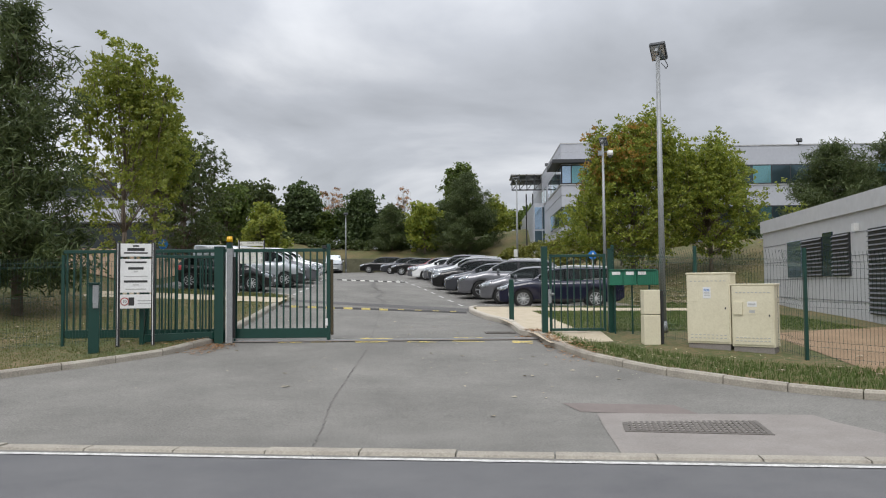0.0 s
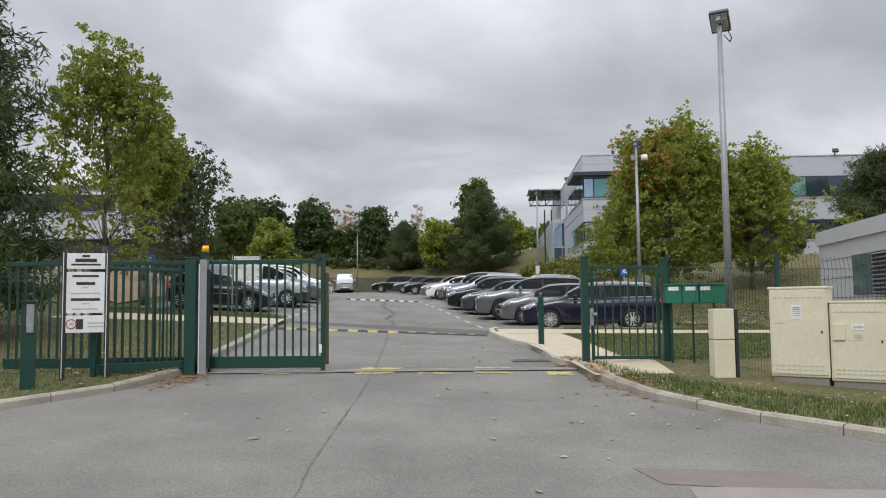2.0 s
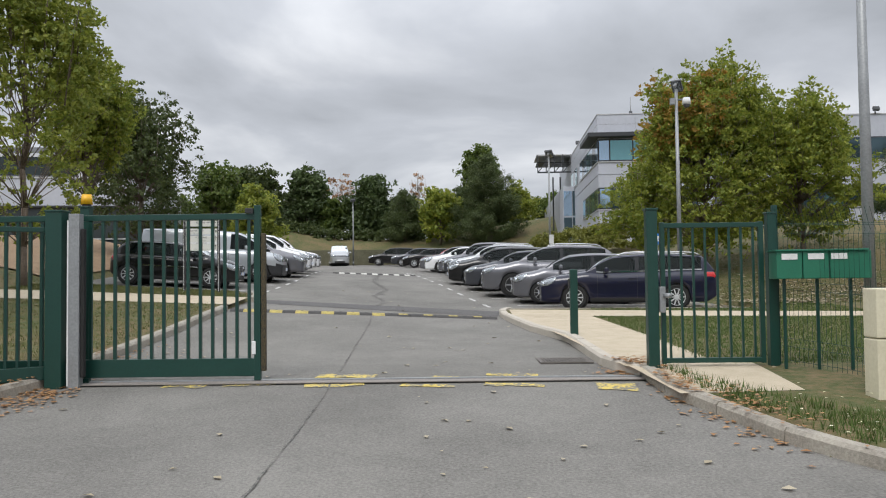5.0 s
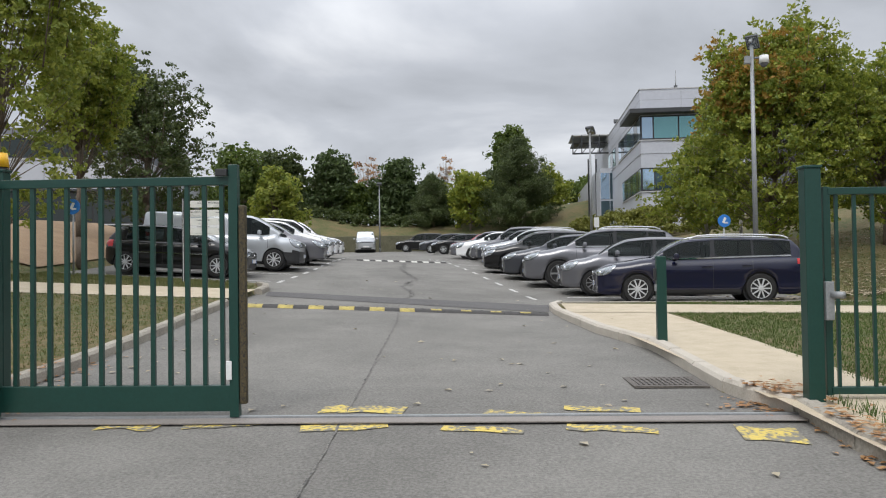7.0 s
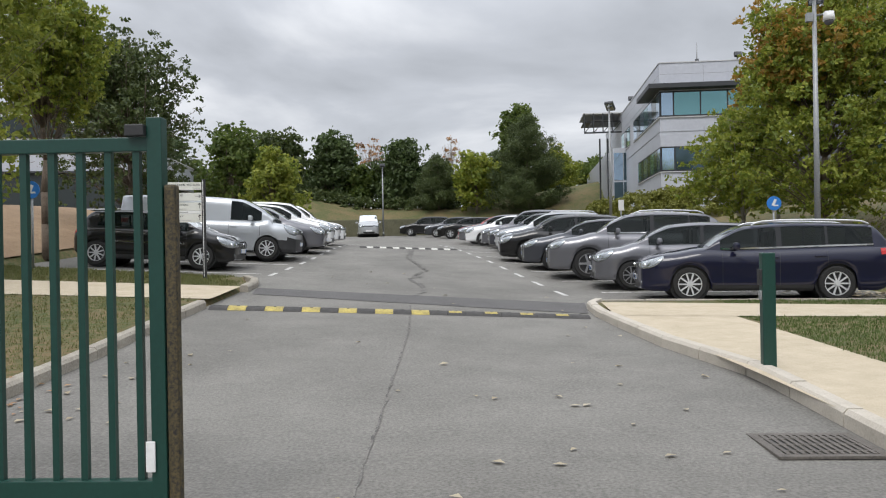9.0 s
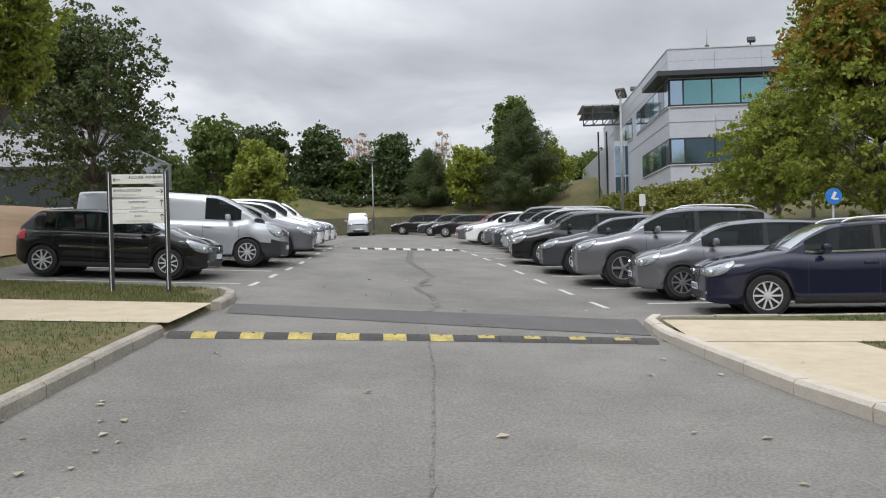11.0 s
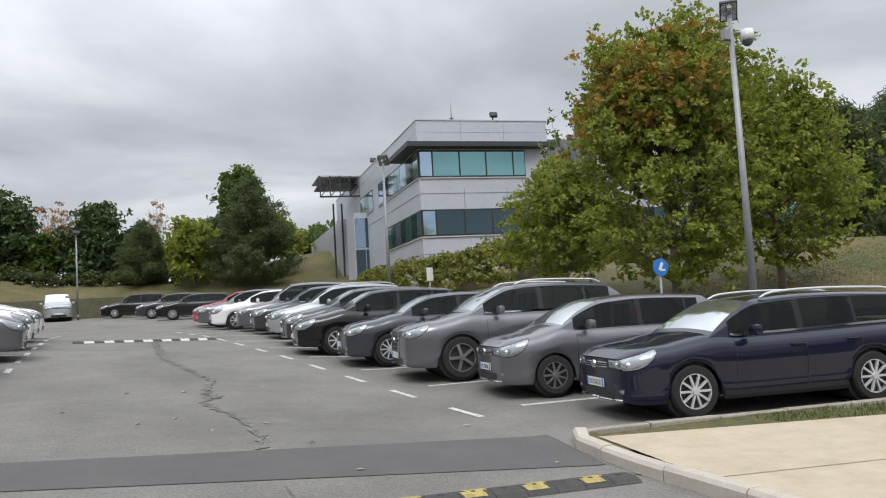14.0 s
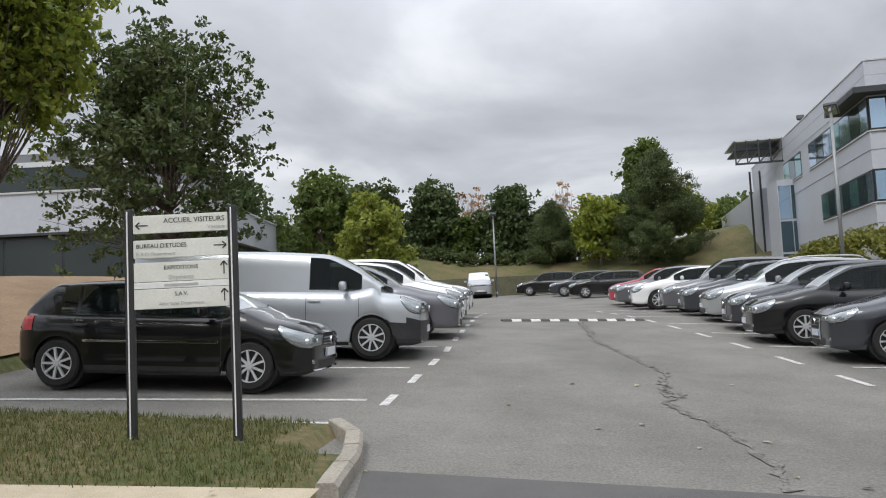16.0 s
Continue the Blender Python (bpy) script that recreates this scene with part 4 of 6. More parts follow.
quad_box(off, "annex", -0.6, 6, 24.0, 46.0, 2.0, 10.2, CLAD)
quad_box(off, "door", -0.62, -0.6, 27.5, 28.6, 3.4, 5.6, FRAME)
# recessed wing to the right
quad_box(off, "recess_wall", W_, W_ + 3.6, 3.2, D_, 2.0, 12.3, LOUVRE)
for n_, a, b in (("wall", 2.0, 6.3), ("wall", 7.75, 9.45), ("wall", 11.0, 12.5)):
    quad_box(off, n_, W_ + 3.6, 44, 1.6, D_, a, b, CLAD)
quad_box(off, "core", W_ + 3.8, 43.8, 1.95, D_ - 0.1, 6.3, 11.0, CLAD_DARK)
quad_box(off, "coping", W_ + 3.55, 44.05, 1.54, D_, 12.5, 12.58, CLAD_LIGHT)
quad_box(off, "wall", 30.0, 33, 1.6, 2.0, 6.3, 11.0, CLAD)
quad_box(off, "wall", W_ + 3.6, W_ + 4.6, 1.6, 2.0, 6.3, 11.0, CLAD)
band_window(off, "x", W_ + 4.6, 30.0, 9.45, 11.0, 1.6, [i / 12 for i in range(13)], [WIN_DARK, WIN_DARK, WIN_TEAL, WIN_DARK, WIN_DARK, WIN_BLUE])
band_window(off, "x", W_ + 4.6, 30.0, 6.3, 7.75, 1.6, [i / 12 for i in range(13)], [WIN_DARK, WIN_DARK, WIN_TEAL])
band_window(off, "x", 33.0, 43.0, 9.45, 11.0, 1.6, [i / 6 for i in range(7)], [WIN_DARK, WIN_TEAL])
# roof terrace frame at the back
for yy in (20.5,):
    quad_box(off, "platform", -3.0, 1.5, yy - 1.6, yy + 1.4, 12.2, 12.3, CLAD_DARK)
quad_box(off, "platform_edge", -3.1, 1.5, 18.0, 22.4, 12.75, 12.85, CLAD_LIGHT)
for i in range(6):
    xx = -3.0 + 0.75 * i
    bm = bmesh.new()
    tube(bm, (xx, 18.0, 11.2), (xx, 18.0, 12.8), 0.05, n=6)
    tube(bm, (xx, 18.0, 11.2), (xx + 0.75, 18.0, 12.1), 0.035, n=6)
    part("truss", bm, CLAD_DARK, off)
quad_box(off, "truss_chord", -3.05, 1.0, 17.9, 18.05, 11.15, 11.27, CLAD_DARK)
for xx in (-1.2, -0.5):
    bm = bmesh.new()
    tube(bm, (xx, 24, 3), (xx, 24, 11.5), 0.08, n=6)
    part("truss_leg", bm, CLAD_DARK, off)


def roof_light(x, y, z):
    root = empty("roof_floodlight", Matrix.Translation((x, y, z)), "small dark floodlight on the roof edge", "floodlight", "roof floodlights")
    boxpart("stem", (0, 0, 0.1), (0.06, 0.06, 0.26), CLAD_DARK, root, 0)
    boxpart("head", (0, -0.12, 0.3), (0.42, 0.2, 0.28), CLAD_DARK, root, 0.03, rot=Matrix.Rotation(radians(-25), 4, "X"))


roof_light(14.5, 61.0, 12.64)
roof_light(28.9, 61.6, 12.55)
roof_light(10.9, 74.0, 12.64)
ant = empty("roof_antenna", Matrix.Translation((12.6, 62.5, 12.6)), "thin antenna mast on the roof", "antenna")
tubepart("mast", (0, 0, 0), (0, 0, 1.5), 0.05, GALV, ant, 0.02, 8)
tubepart("mount", (0, 0, 0), (0, 0, 0.5), 0.12, CLAD_DARK, ant, n=8)

# small technical building
tb = empty("technical_building", Matrix.Translation((12.7, 31.2, 0)) @ Matrix.Rotation(radians(-99), 4, "Z"), "pale metal clad technical building with louvred openings", "building")
quad_box(tb, "wall", 0, 16, 0, 9, 0.1, 4.0, CLAD_LIGHT)
quad_box(tb, "fascia", -0.08, 16.08, -0.08, 9.08, 3.6, 4.07, CLAD_LIGHT, 0.01)
quad_box(tb, "roof", 0.2, 15.8, 0.2, 8.8, 4.07, 4.1, ROOFM)
for k in range(4):
    quad_box(tb, "panel_joint", 0.0, 16, -0.012, 0.0, 1.2 + 0.62 * k, 1.215 + 0.62 * k, LOUVRE)
    quad_box(tb, "panel_joint", -0.012, 0.0, 0.02, 9, 1.2 + 0.62 * k, 1.215 + 0.62 * k, LOUVRE)


def louvre_panel(x0, x1, z0, z1):
    fr = quad_box(tb, "louvre_frame", x0, x1, -0.05, 0.0, z0, z1, FRAME)
    n = int((z1 - z0) / 0.12)
    for i in range(n):
        zc = z0 + (i + 0.5) * (z1 - z0) / n
        boxpart("louvre_slat", ((x0 + x1) / 2, -0.07, zc), (x1 - x0 - 0.06, 0.08, 0.015), LOUVRE, fr, 0, rot=Matrix.Rotation(radians(35), 4, "X"))


quad_box(tb, "window", 3.2, 4.7, -0.04, 0.0, 1.9, 3.1, WIN_BLUE)
louvre_panel(4.8, 6.7, 1.9, 3.1)
quad_box(tb, "window", 6.75, 7.55, -0.04, 0.0, 1.9, 3.2, WIN_DARK)
louvre_panel(7.6, 8.9, 1.9, 3.1)
quad_box(tb, "wall_lamp", 9.3, 9.5, -0.12, 0.0, 3.1, 3.3, WHITE_PL)
louvre_panel(10.2, 12.0, 0.9, 3.1)

# low building behind the trees on the other side
lb = empty("low_building", Matrix.Translation((-16.9, 49.9, 0)) @ Matrix.Rotation(radians(8), 4, "Z"), "low grey clad building with dark ribbon windows", "building")
quad_box(lb, "wall", -30, 0, 0, 14, 1.6, 3.9, CLAD_DARK)
quad_box(lb, "wall", -30, 0, 0, 14, 5.75, 7.2, CLAD)
quad_box(lb, "core", -29.9, -0.3, 0.3, 13.8, 3.9, 5.75, CLAD_DARK)
quad_box(lb, "plinth", -30.05, 0.05, -0.1, 0.0, 1.6, 3.75, LOUVRE)
quad_box(lb, "eave_band", -30.1, 0.1, -0.25, 0.0, 5.66, 5.75, CLAD_DARK)
quad_box(lb, "coping", -30.06, 0.06, -0.06, 14.0, 7.2, 7.27, CLAD_LIGHT)
quad_box(lb, "upper_wall", -30, -1.5, 3.0, 14, 7.27, 9.3, LOUVRE)
quad_box(lb, "upper_window", -14.0, -3.4, 2.93, 3.0, 7.75, 8.75, WIN_LOW)
quad_box(lb, "window_surround", -14.2, -3.2, 2.90, 2.99, 8.75, 8.95, CLAD_LIGHT)
quad_box(lb, "window_surround", -3.4, -3.2, 2.90, 2.99, 7.6, 8.75, CLAD_LIGHT)
band_window(lb, "x", -29.5, -0.1, 4.05, 5.64, 0.0, [i / 14 for i in range(15)], [WIN_LOW])
for i in range(12):
    quad_box(lb, "panel_joint", -29.5 + 2.5 * i, -29.48 + 2.5 * i, -0.012, 0.0, 5.78, 7.18, LOUVRE)

# low wall closing the car park
end_wall = tagged(boxpart("wall_end", (-10.5, 84.6, 3.75), (17.0, 0.3, 1.7), mat("mossy_wall", (0.075, 0.075, 0.045), (0.15, 0.14, 0.09), 0.95, scale=1.5, fine=14, bump=0.5, coords="World"), None, 0.03), "low dark mossy wall at the end of the car park", "wall", kind="structure")


# ---- cars ----
def smooth_interp(x, xs, ys):
    """Through the given points, eased between them without overshoot."""
    if x <= xs[0]:
        return ys[0]
    for i in range(len(xs) - 1):
        if x <= xs[i + 1]:
            u = (x - xs[i]) / (xs[i + 1] - xs[i])
            m = []
            for k in (i, i + 1):
                lo, hi = max(k - 1, 0), min(k + 1, len(xs) - 1)
                d0 = (ys[k] - ys[lo]) / (xs[k] - xs[lo]) if k > lo else (ys[hi] - ys[k]) / (xs[hi] - xs[k])
                d1 = (ys[hi] - ys[k]) / (xs[hi] - xs[k]) if hi > k else d0
                m.append(0.0 if d0 * d1 <= 0 else 2 * d0 * d1 / (d0 + d1))
            h = xs[i + 1] - xs[i]
            return (2 * u**3 - 3 * u**2 + 1) * ys[i] + (u**3 - 2 * u**2 + u) * h * m[0] + (3 * u**2 - 2 * u**3) * ys[i + 1] + (u**3 - u**2) * h * m[1]
    return ys[-1]


WHEELS = {}


def wheel_meshes(r, spokes, alloy):
    key = (r, spokes, alloy.name)
    if key in WHEELS:
        return WHEELS[key]
    n = 32
    prof = [(0.66 * r, -0.10), (0.70 * r, -0.115), (0.93 * r, -0.115), (r, -0.09), (r, 0.09), (0.93 * r, 0.115), (0.70 * r, 0.115), (0.66 * r, 0.10)]
    vs, fs = [], []
    for i in range(n):
        a = 2 * math.pi * i / n
        for q, y in prof:
            vs.append((q * math.cos(a), y, q * math.sin(a)))
    k = len(prof)
    for i in range(n):
        for j in range(k):
            fs.append((i * k + j, i * k + (j + 1) % k, ((i + 1) % n) * k + (j + 1) % k, ((i + 1) % n) * k + j))
    tyre = bpy.data.meshes.new("wheel")
    tyre.from_pydata(vs, [], fs)
    tyre.materials.append(RUBBER)
    bm = bmesh.new()
    for s in range(spokes):
        a = 2 * math.pi * s / spokes
        m = Matrix.Rotation(a, 4, "Y")
        box(bm, m @ Vector((0.36 * r, 0.095, 0)), (0.60 * r, 0.03, 0.115 * r * (10 / (spokes + 3))), 0.0, m)
    for s in range(n):
        a = 2 * math.pi * (s + 0.5) / n
        m = Matrix.Rotation(a, 4, "Y")
        box(bm, m @ Vector((0.67 * r, 0.085, 0)), (0.05 * r, 0.05, 0.14 * r), 0.0, m)
    bmesh.ops.create_cone(bm, cap_ends=True, segments=16, radius1=0.16 * r, radius2=0.13 * r, depth=0.05, matrix=Matrix.Translation((0, 0.1, 0)) @ Matrix.Rotation(radians(-90), 4, "X"))
    rim = bpy.data.meshes.new("rim")
    bmesh.ops.recalc_face_normals(bm, faces=bm.faces[:])
    bm.to_mesh(rim)
    bm.free()
    rim.materials.append(alloy)
    # Black backing disc: the shade between the spokes is put into its colour.
    bm = bmesh.new()
    bmesh.ops.create_cone(bm, cap_ends=True, segments=24, radius1=0.68 * r, radius2=0.68 * r, depth=0.1, matrix=Matrix.Rotation(radians(90), 4, "X"))
    disc = bpy.data.meshes.new("dark_backing_disc")
    bm.to_mesh(disc)
    bm.free()
    disc.materials.append(BLACK_PL)
    WHEELS[key] = (tyre, rim, disc)
    return WHEELS[key]


def car(m, paint_m, label, L=4.3, W=1.78, H=1.48, wb=2.6, fo=0.85, r=0.315, nose=0.66, hood=0.92, cowl=1.02, belt=0.98, tail=0.98, cx=0.28, wsx=0.44, rex=0.86, tex=0.97, windows=((0.36, 0.56), (0.575, 0.76), (0.775, 0.87)), spokes=10, alloy=None, rails=False, chrome_belt=False, black_bumper=False, plate="", badge=True, name="car", category="car", detail=True, grille_z=(0.52, 0.68), lamp_z=(0.6, 0.74), group="parked cars", rear_glass=True, hub_dark=False, side_strip=False, arch_r=1.13, tumble=0.28):
    """A car with its nose at local +X, standing on z = 0. Stations cx, wsx, rex, tex are fractions of the length from the nose."""
    root = empty(name, m, label, category, group)
    xf = wb / 2 + fo
    xr = xf - L
    hw = W / 2
    zb0 = 0.19 * r / 0.315
    nose += 0.09
    tx = [0, 0.012, 0.05, 0.14, cx, cx + 0.08, tex - 0.02, 0.985, 1.0]
    tz = [nose, nose + 0.03, nose + (hood - nose) * 0.6, hood - 0.015, cowl, belt, tail, tail - 0.04, tail - 0.14]
    ax = (wb / 2, -wb / 2)

    def top(u):
        return smooth_interp(u, tx, tz)

    def bottom(x):
        u = (xf - x) / L
        z = zb0 + 0.10 * max(0, 1 - u / 0.05) ** 2 * 0.4 + 0.16 * max(0, (u - 0.93) / 0.07) ** 1.5
        for a in ax:
            d = abs(x - a)
            R = r * arch_r
            if d < R:
                z = max(z, r + math.sqrt(R * R - d * d))
        return z

    def half(u):
        a, b = min(1, u / 0.16), min(1, (1 - u) / 0.14)
        return hw * (1 - 0.20 * (1 - a) ** 3.0) * (1 - 0.15 * (1 - b) ** 3.0)

    KZ = [0.0, 0.06, 0.14, 0.24, 0.34, 0.46, 0.58, 0.70, 0.80, 0.88, 0.94, 1.0]
    KY = [0.93, 0.965, 0.978, 0.976, 0.978, 0.983, 0.990, 1.0, 0.988, 0.965, 0.93, 0.865]

    def section(x):
        u = (xf - x) / L
        zt, w = top(u), half(u)
        zb = bottom(x)
        out = []
        lo = zb0 + 0.0
        for kz, ky in zip(KZ, KY):
            z = lo + (zt - lo) * kz
            out.append((w * ky, max(z, zb + (zt - zb) * kz * 0.2)))
        return out

    us = sorted(set([round(v, 5) for v in list(np.linspace(0, 0.06, 9)) + list(np.linspace(0.06, 0.94, 72)) + list(np.linspace(0.94, 1, 6))]))
    xs = [xf - u * L for u in us]
    vs, fs = [], []
    K = len(KZ)
    NC = 5
    for x in xs:
        s = section(x)
        row = [(x, -y, z) for y, z in s]
        yt, zt = s[-1]
        for c in range(1, NC):
            f = c / NC
            row.append((x, -yt + 2 * yt * f, zt + 0.045 * (1 - (2 * f - 1) ** 2) * min(1, 3 * min((xf - x) / L, 1 - (xf - x) / L) * 3)))
        row += [(x, y, z) for y, z in reversed(s)]
        vs += row
    R_ = 2 * K + NC - 1
    for i in range(len(xs) - 1):
        for j in range(R_ - 1):
            a = i * R_ + j
            fs.append((a, a + 1, a + R_ + 1, a + R_))
    # nose and tail faces
    for idx, sgn in ((0, 1), (len(xs) - 1, -1)):
        s = section(xs[idx])
        k0 = len(vs)
        NB = 14
        for y, z in s:
            for c in range(NB + 1):
                f = c / NB * 2 - 1
                vs.append((xs[idx] + sgn * 0.07 * (1 - abs(f) ** 2.5) * (0.6 + 0.4 * math.sin(math.pi * (z - zb0) / 0.7)), f * y, z))
        for a in range(K - 1):
            for c in range(NB):
                q = k0 + a * (NB + 1) + c
                fs.append((q, q + 1, q + NB + 2, q + NB + 1))
    body = link("body", vs, fs, paint_m, root, smooth=True)
    bmx = bmesh.new()
    bmx.from_mesh(body.data)
    bmesh.ops.remove_doubles(bmx, verts=bmx.verts[:], dist=0.0008)
    bmesh.ops.recalc_face_normals(bmx, faces=bmx.faces[:])
    bmx.to_mesh(body.data)
    cells = [(f.calc_center_median(), f.normal.copy(), [v.co.copy() for v in f.verts], [v.normal.copy() for v in f.verts]) for f in bmx.faces]
    bmx.free()

    def patch(nm, test, material, off_=0.005, par=root, lab=""):
        v2, f2 = [], []
        for c, n, co, nn in cells:
            if n.length > 0 and test(c):
                k = len(v2)
                v2 += [p + q * off_ for p, q in zip(co, nn)]
                f2.append(tuple(range(k, k + len(co))))
        if f2:
            return link(nm, v2, f2, material, par, lab, True)

    # greenhouse
    gz = [0.0, 0.06, 0.34, 0.62, 0.90, 1.0]
    g_u = sorted(set([round(v, 4) for v in np.linspace(cx - 0.02, tex, 70)]))
    roofx = [cx - 0.02, cx + (wsx - cx) * 0.5, wsx, (wsx + rex) / 2 - 0.06, rex, tex]
    roofz = [cowl - 0.02, cowl + (H - cowl) * 0.60, H - 0.045, H, H - 0.05, tail + 0.02]
    windows = ((cx + 0.045, windows[0][1]),) + tuple(windows[1:])
    sets = {"cabin": ([], []),  "windscreen": ([], []), "rear_window": ([], [])}
    for i in range(2 * len(windows)):
        sets["w%d" % i] = ([], [])
        sets["p%d" % i] = ([], [])
    grid = []
    for u in g_u:
        x = xf - u * L
        zt = smooth_interp(u, roofx, roofz)
        z0 = top(u) - 0.03
        w0 = half(u) * 0.90
        row = []
        for g in gz:
            z = z0 + max(0, zt - z0) * g
            row.append((x, w0 - tumble * (z - z0) - (0.05 if g == 1.0 else 0), z))
        grid.append((u, zt, z0, row))

    def put(key, q):
        v, f = sets[key]
        k = len(v)
        v += q
        f.append((k, k + 1, k + 2, k + 3))
    for (u0, zt0, zb_0, r0), (u1, zt1, zb_1, r1) in zip(grid, grid[1:]):
        um = (u0 + u1) / 2
        hgt = (zt0 + zt1) / 2 - (zb_0 + zb_1) / 2
        for sgn in (-1, 1):
            for k in range(len(gz) - 1):
                q = [(r0[k][0], sgn * r0[k][1], r0[k][2]), (r1[k][0], sgn * r1[k][1], r1[k][2]), (r1[k + 1][0], sgn * r1[k + 1][1], r1[k + 1][2]), (r0[k + 1][0], sgn * r0[k + 1][1], r0[k + 1][2])]
                key = "cabin"
                if 0 < k < 4 and hgt > 0.10:
                    if windows[0][0] < um < windows[-1][1]:
                        key = "p%d" % (2 * sum(um > b for _, b in windows) + (sgn > 0))
                    for wi, (a, b) in enumerate(windows):
                        if a < um < b:
                            key = "w%d" % (2 * wi + (sgn > 0))
                put(key, q if sgn < 0 else q[::-1])
        yt0, yt1 = r0[-1][1], r1[-1][1]
        for c in range(8):
            f0, f1 = c / 4 - 1, (c + 1) / 4 - 1
            crown = lambda f: 0.035 * (1 - f * f)
            q = [(r0[-1][0], f0 * yt0, zt0 + crown(f0)), (r0[-1][0], f1 * yt0, zt0 + crown(f1)), (r1[-1][0], f1 * yt1, zt1 + crown(f1)), (r1[-1][0], f0 * yt1, zt1 + crown(f0))]
            key = "windscreen" if cx < um < wsx - 0.015 else "cabin"
            if rear_glass and rex + 0.012 < um < tex - 0.02 and 0 < c < 7:
                key = "rear_window"
            put(key, q)
    for key, (v, f) in sets.items():
        if not f:
            continue
        nm = key if key in ("cabin", "windscreen", "rear_window") else "pillar" if key[0] == "p" else "side_window"
        mt = paint_m if key == "cabin" else BLACK_GLOSS if nm == "pillar" else (WINDSCREEN if key == "windscreen" else CAR_GLASS)
        o = link(nm, v, f, mt, root, smooth=True)
        bmx = bmesh.new()
        bmx.from_mesh(o.data)
        bmesh.ops.remove_doubles(bmx, verts=bmx.verts[:], dist=0.0008)
        bmesh.ops.recalc_face_normals(bmx, faces=bmx.faces[:])
        bmx.to_mesh(o.data)
        bmx.free()
    boxpart("interior", (xf - (cx + tex) / 2 * L - 0.1, 0, (belt + zb0) / 2 + 0.02), (L * (tex - cx) * 0.8, W * 0.74, belt - zb0 - 0.02), BLACK_PL, root, 0.03)
    if detail:
        for sx in (-0.36, 0.36):
            boxpart("seat", (xf - 0.56 * L, sx, belt + 0.12), (0.14, 0.42, 0.5), BLACK_PL, root, 0.06)
    boxpart("underbody", (xf - L / 2, 0, zb0 + 0.13), (L * 0.93, W * 0.80, 0.2), BLACK_PL, root, 0.05)
    for a in ax:
        # A solid black drum fills the hollow arch; its colour carries the shade inside.
        bm = bmesh.new()
        tube(bm, (a, -hw * 0.86, r), (a, hw * 0.86, r), r * arch_r * 1.02, n=24)
        part("dark_arch_drum", bm, BLACK_PL, root)
    alloy = alloy or ALLOY
    ty, rm, dc = wheel_meshes(r, spokes, alloy)
    for a in ax:
        for sgn in (-1, 1):
            wq = new("wheel", ty)
            wq.parent = root
            wq.matrix_local = pose(a, sgn * (hw - 0.135), r, 0, 0, 0 if sgn > 0 else 180)
            for nm, me in (("rim", rm), ("dark_backing_disc", dc)):
                o = new(nm, me)
                o.parent = wq
    # lamps, grille, plates
    s_nose = section(xs[0])
    ny, nz = [q[0] for q in s_nose], [q[1] for q in s_nose]

    def front(f, z):
        """The nose: f across from -1 to 1."""
        y = float(np.interp(z, nz, ny))
        return Vector((xf + 0.07 * (1 - abs(f) ** 2.5) * (0.6 + 0.4 * math.sin(math.pi * (z - zb0) / 0.7)), f * y, z))

    def flank(u, z):
        q = section(xf - u * L)
        return Vector((xf - u * L, float(np.interp(z, [v[1] for v in q], [v[0] for v in q])), min(z, q[-1][1])))

    def skin(nm, fn, nu, nv, material, par=root, lab="", lift=0.006, mirror=False):
        """A shell that follows the bodywork, lifted off it. fn(u, v), both from 0 to 1."""
        g = [[fn(i / nu, j / nv) for j in range(nv + 1)] for i in range(nu + 1)]
        v2, f2 = [], []
        mid_ = Vector((xf - 0.8, 0, 0.55))
        for i in range(nu + 1):
            for j in range(nv + 1):
                du = g[min(i + 1, nu)][j] - g[max(i - 1, 0)][j]
                dv = g[i][min(j + 1, nv)] - g[i][max(j - 1, 0)]
                n_ = du.cross(dv).normalized()
                if n_.dot(g[i][j] - mid_) < 0:
                    n_ = -n_
                edge = 0.0 if i in (0, nu) or j in (0, nv) else 1.0
                q = g[i][j] + n_ * lift * (0.35 + 0.65 * edge)
                v2.append((q.x, -q.y if mirror else q.y, q.z))
                if i and j:
                    k = i * (nv + 1) + j
                    f2.append((k - nv - 2, k - 1, k, k - nv - 1))
        return link(nm, v2, f2, material, par, lab, True)

    lz1 = nose - 0.012
    lz0 = lz1 - max(0.11, min(0.17, lamp_z[1] - lamp_z[0]))
    back = 0.40 / L if not black_bumper else 0.32 / L

    def lamp_at(grow):
        def fn(u, v):
            lo = lz0 + (0.035 * (1 - u) if u < 0.5 else 0.10 * (u - 0.5) ** 1.4) - grow
            hi = lz1 - 0.01 * (1 - u) + (0.22 * max(0, u - 0.45)) * min(1, (hood - nose) / 0.16) + grow
            if u > 0.55:
                lo += (hi - lo) * 0.75 * ((u - 0.55) / 0.45) ** 2.2
            z = lo + (hi - lo) * v
            if u < 0.5:
                return front(0.56 - grow + (0.44 + grow) * u / 0.5, min(z, nose - 0.002))
            return flank((back + grow * 0.2) * (u - 0.5) / 0.5, z)
        return fn
    for sgn in (-1, 1):
        hs = skin("headlight", lamp_at(0.012), 22, 6, BLACK_GLOSS, lift=0.004, mirror=sgn < 0)
        skin("lamp_glass", lamp_at(0.0), 22, 6, LAMP_GLASS, hs, lift=0.010, mirror=sgn < 0)
        for uu, rr in ((0.30, 0.045), (0.56, 0.05)):
            c = lamp_at(0.0)(uu, 0.45)
            bm = bmesh.new()
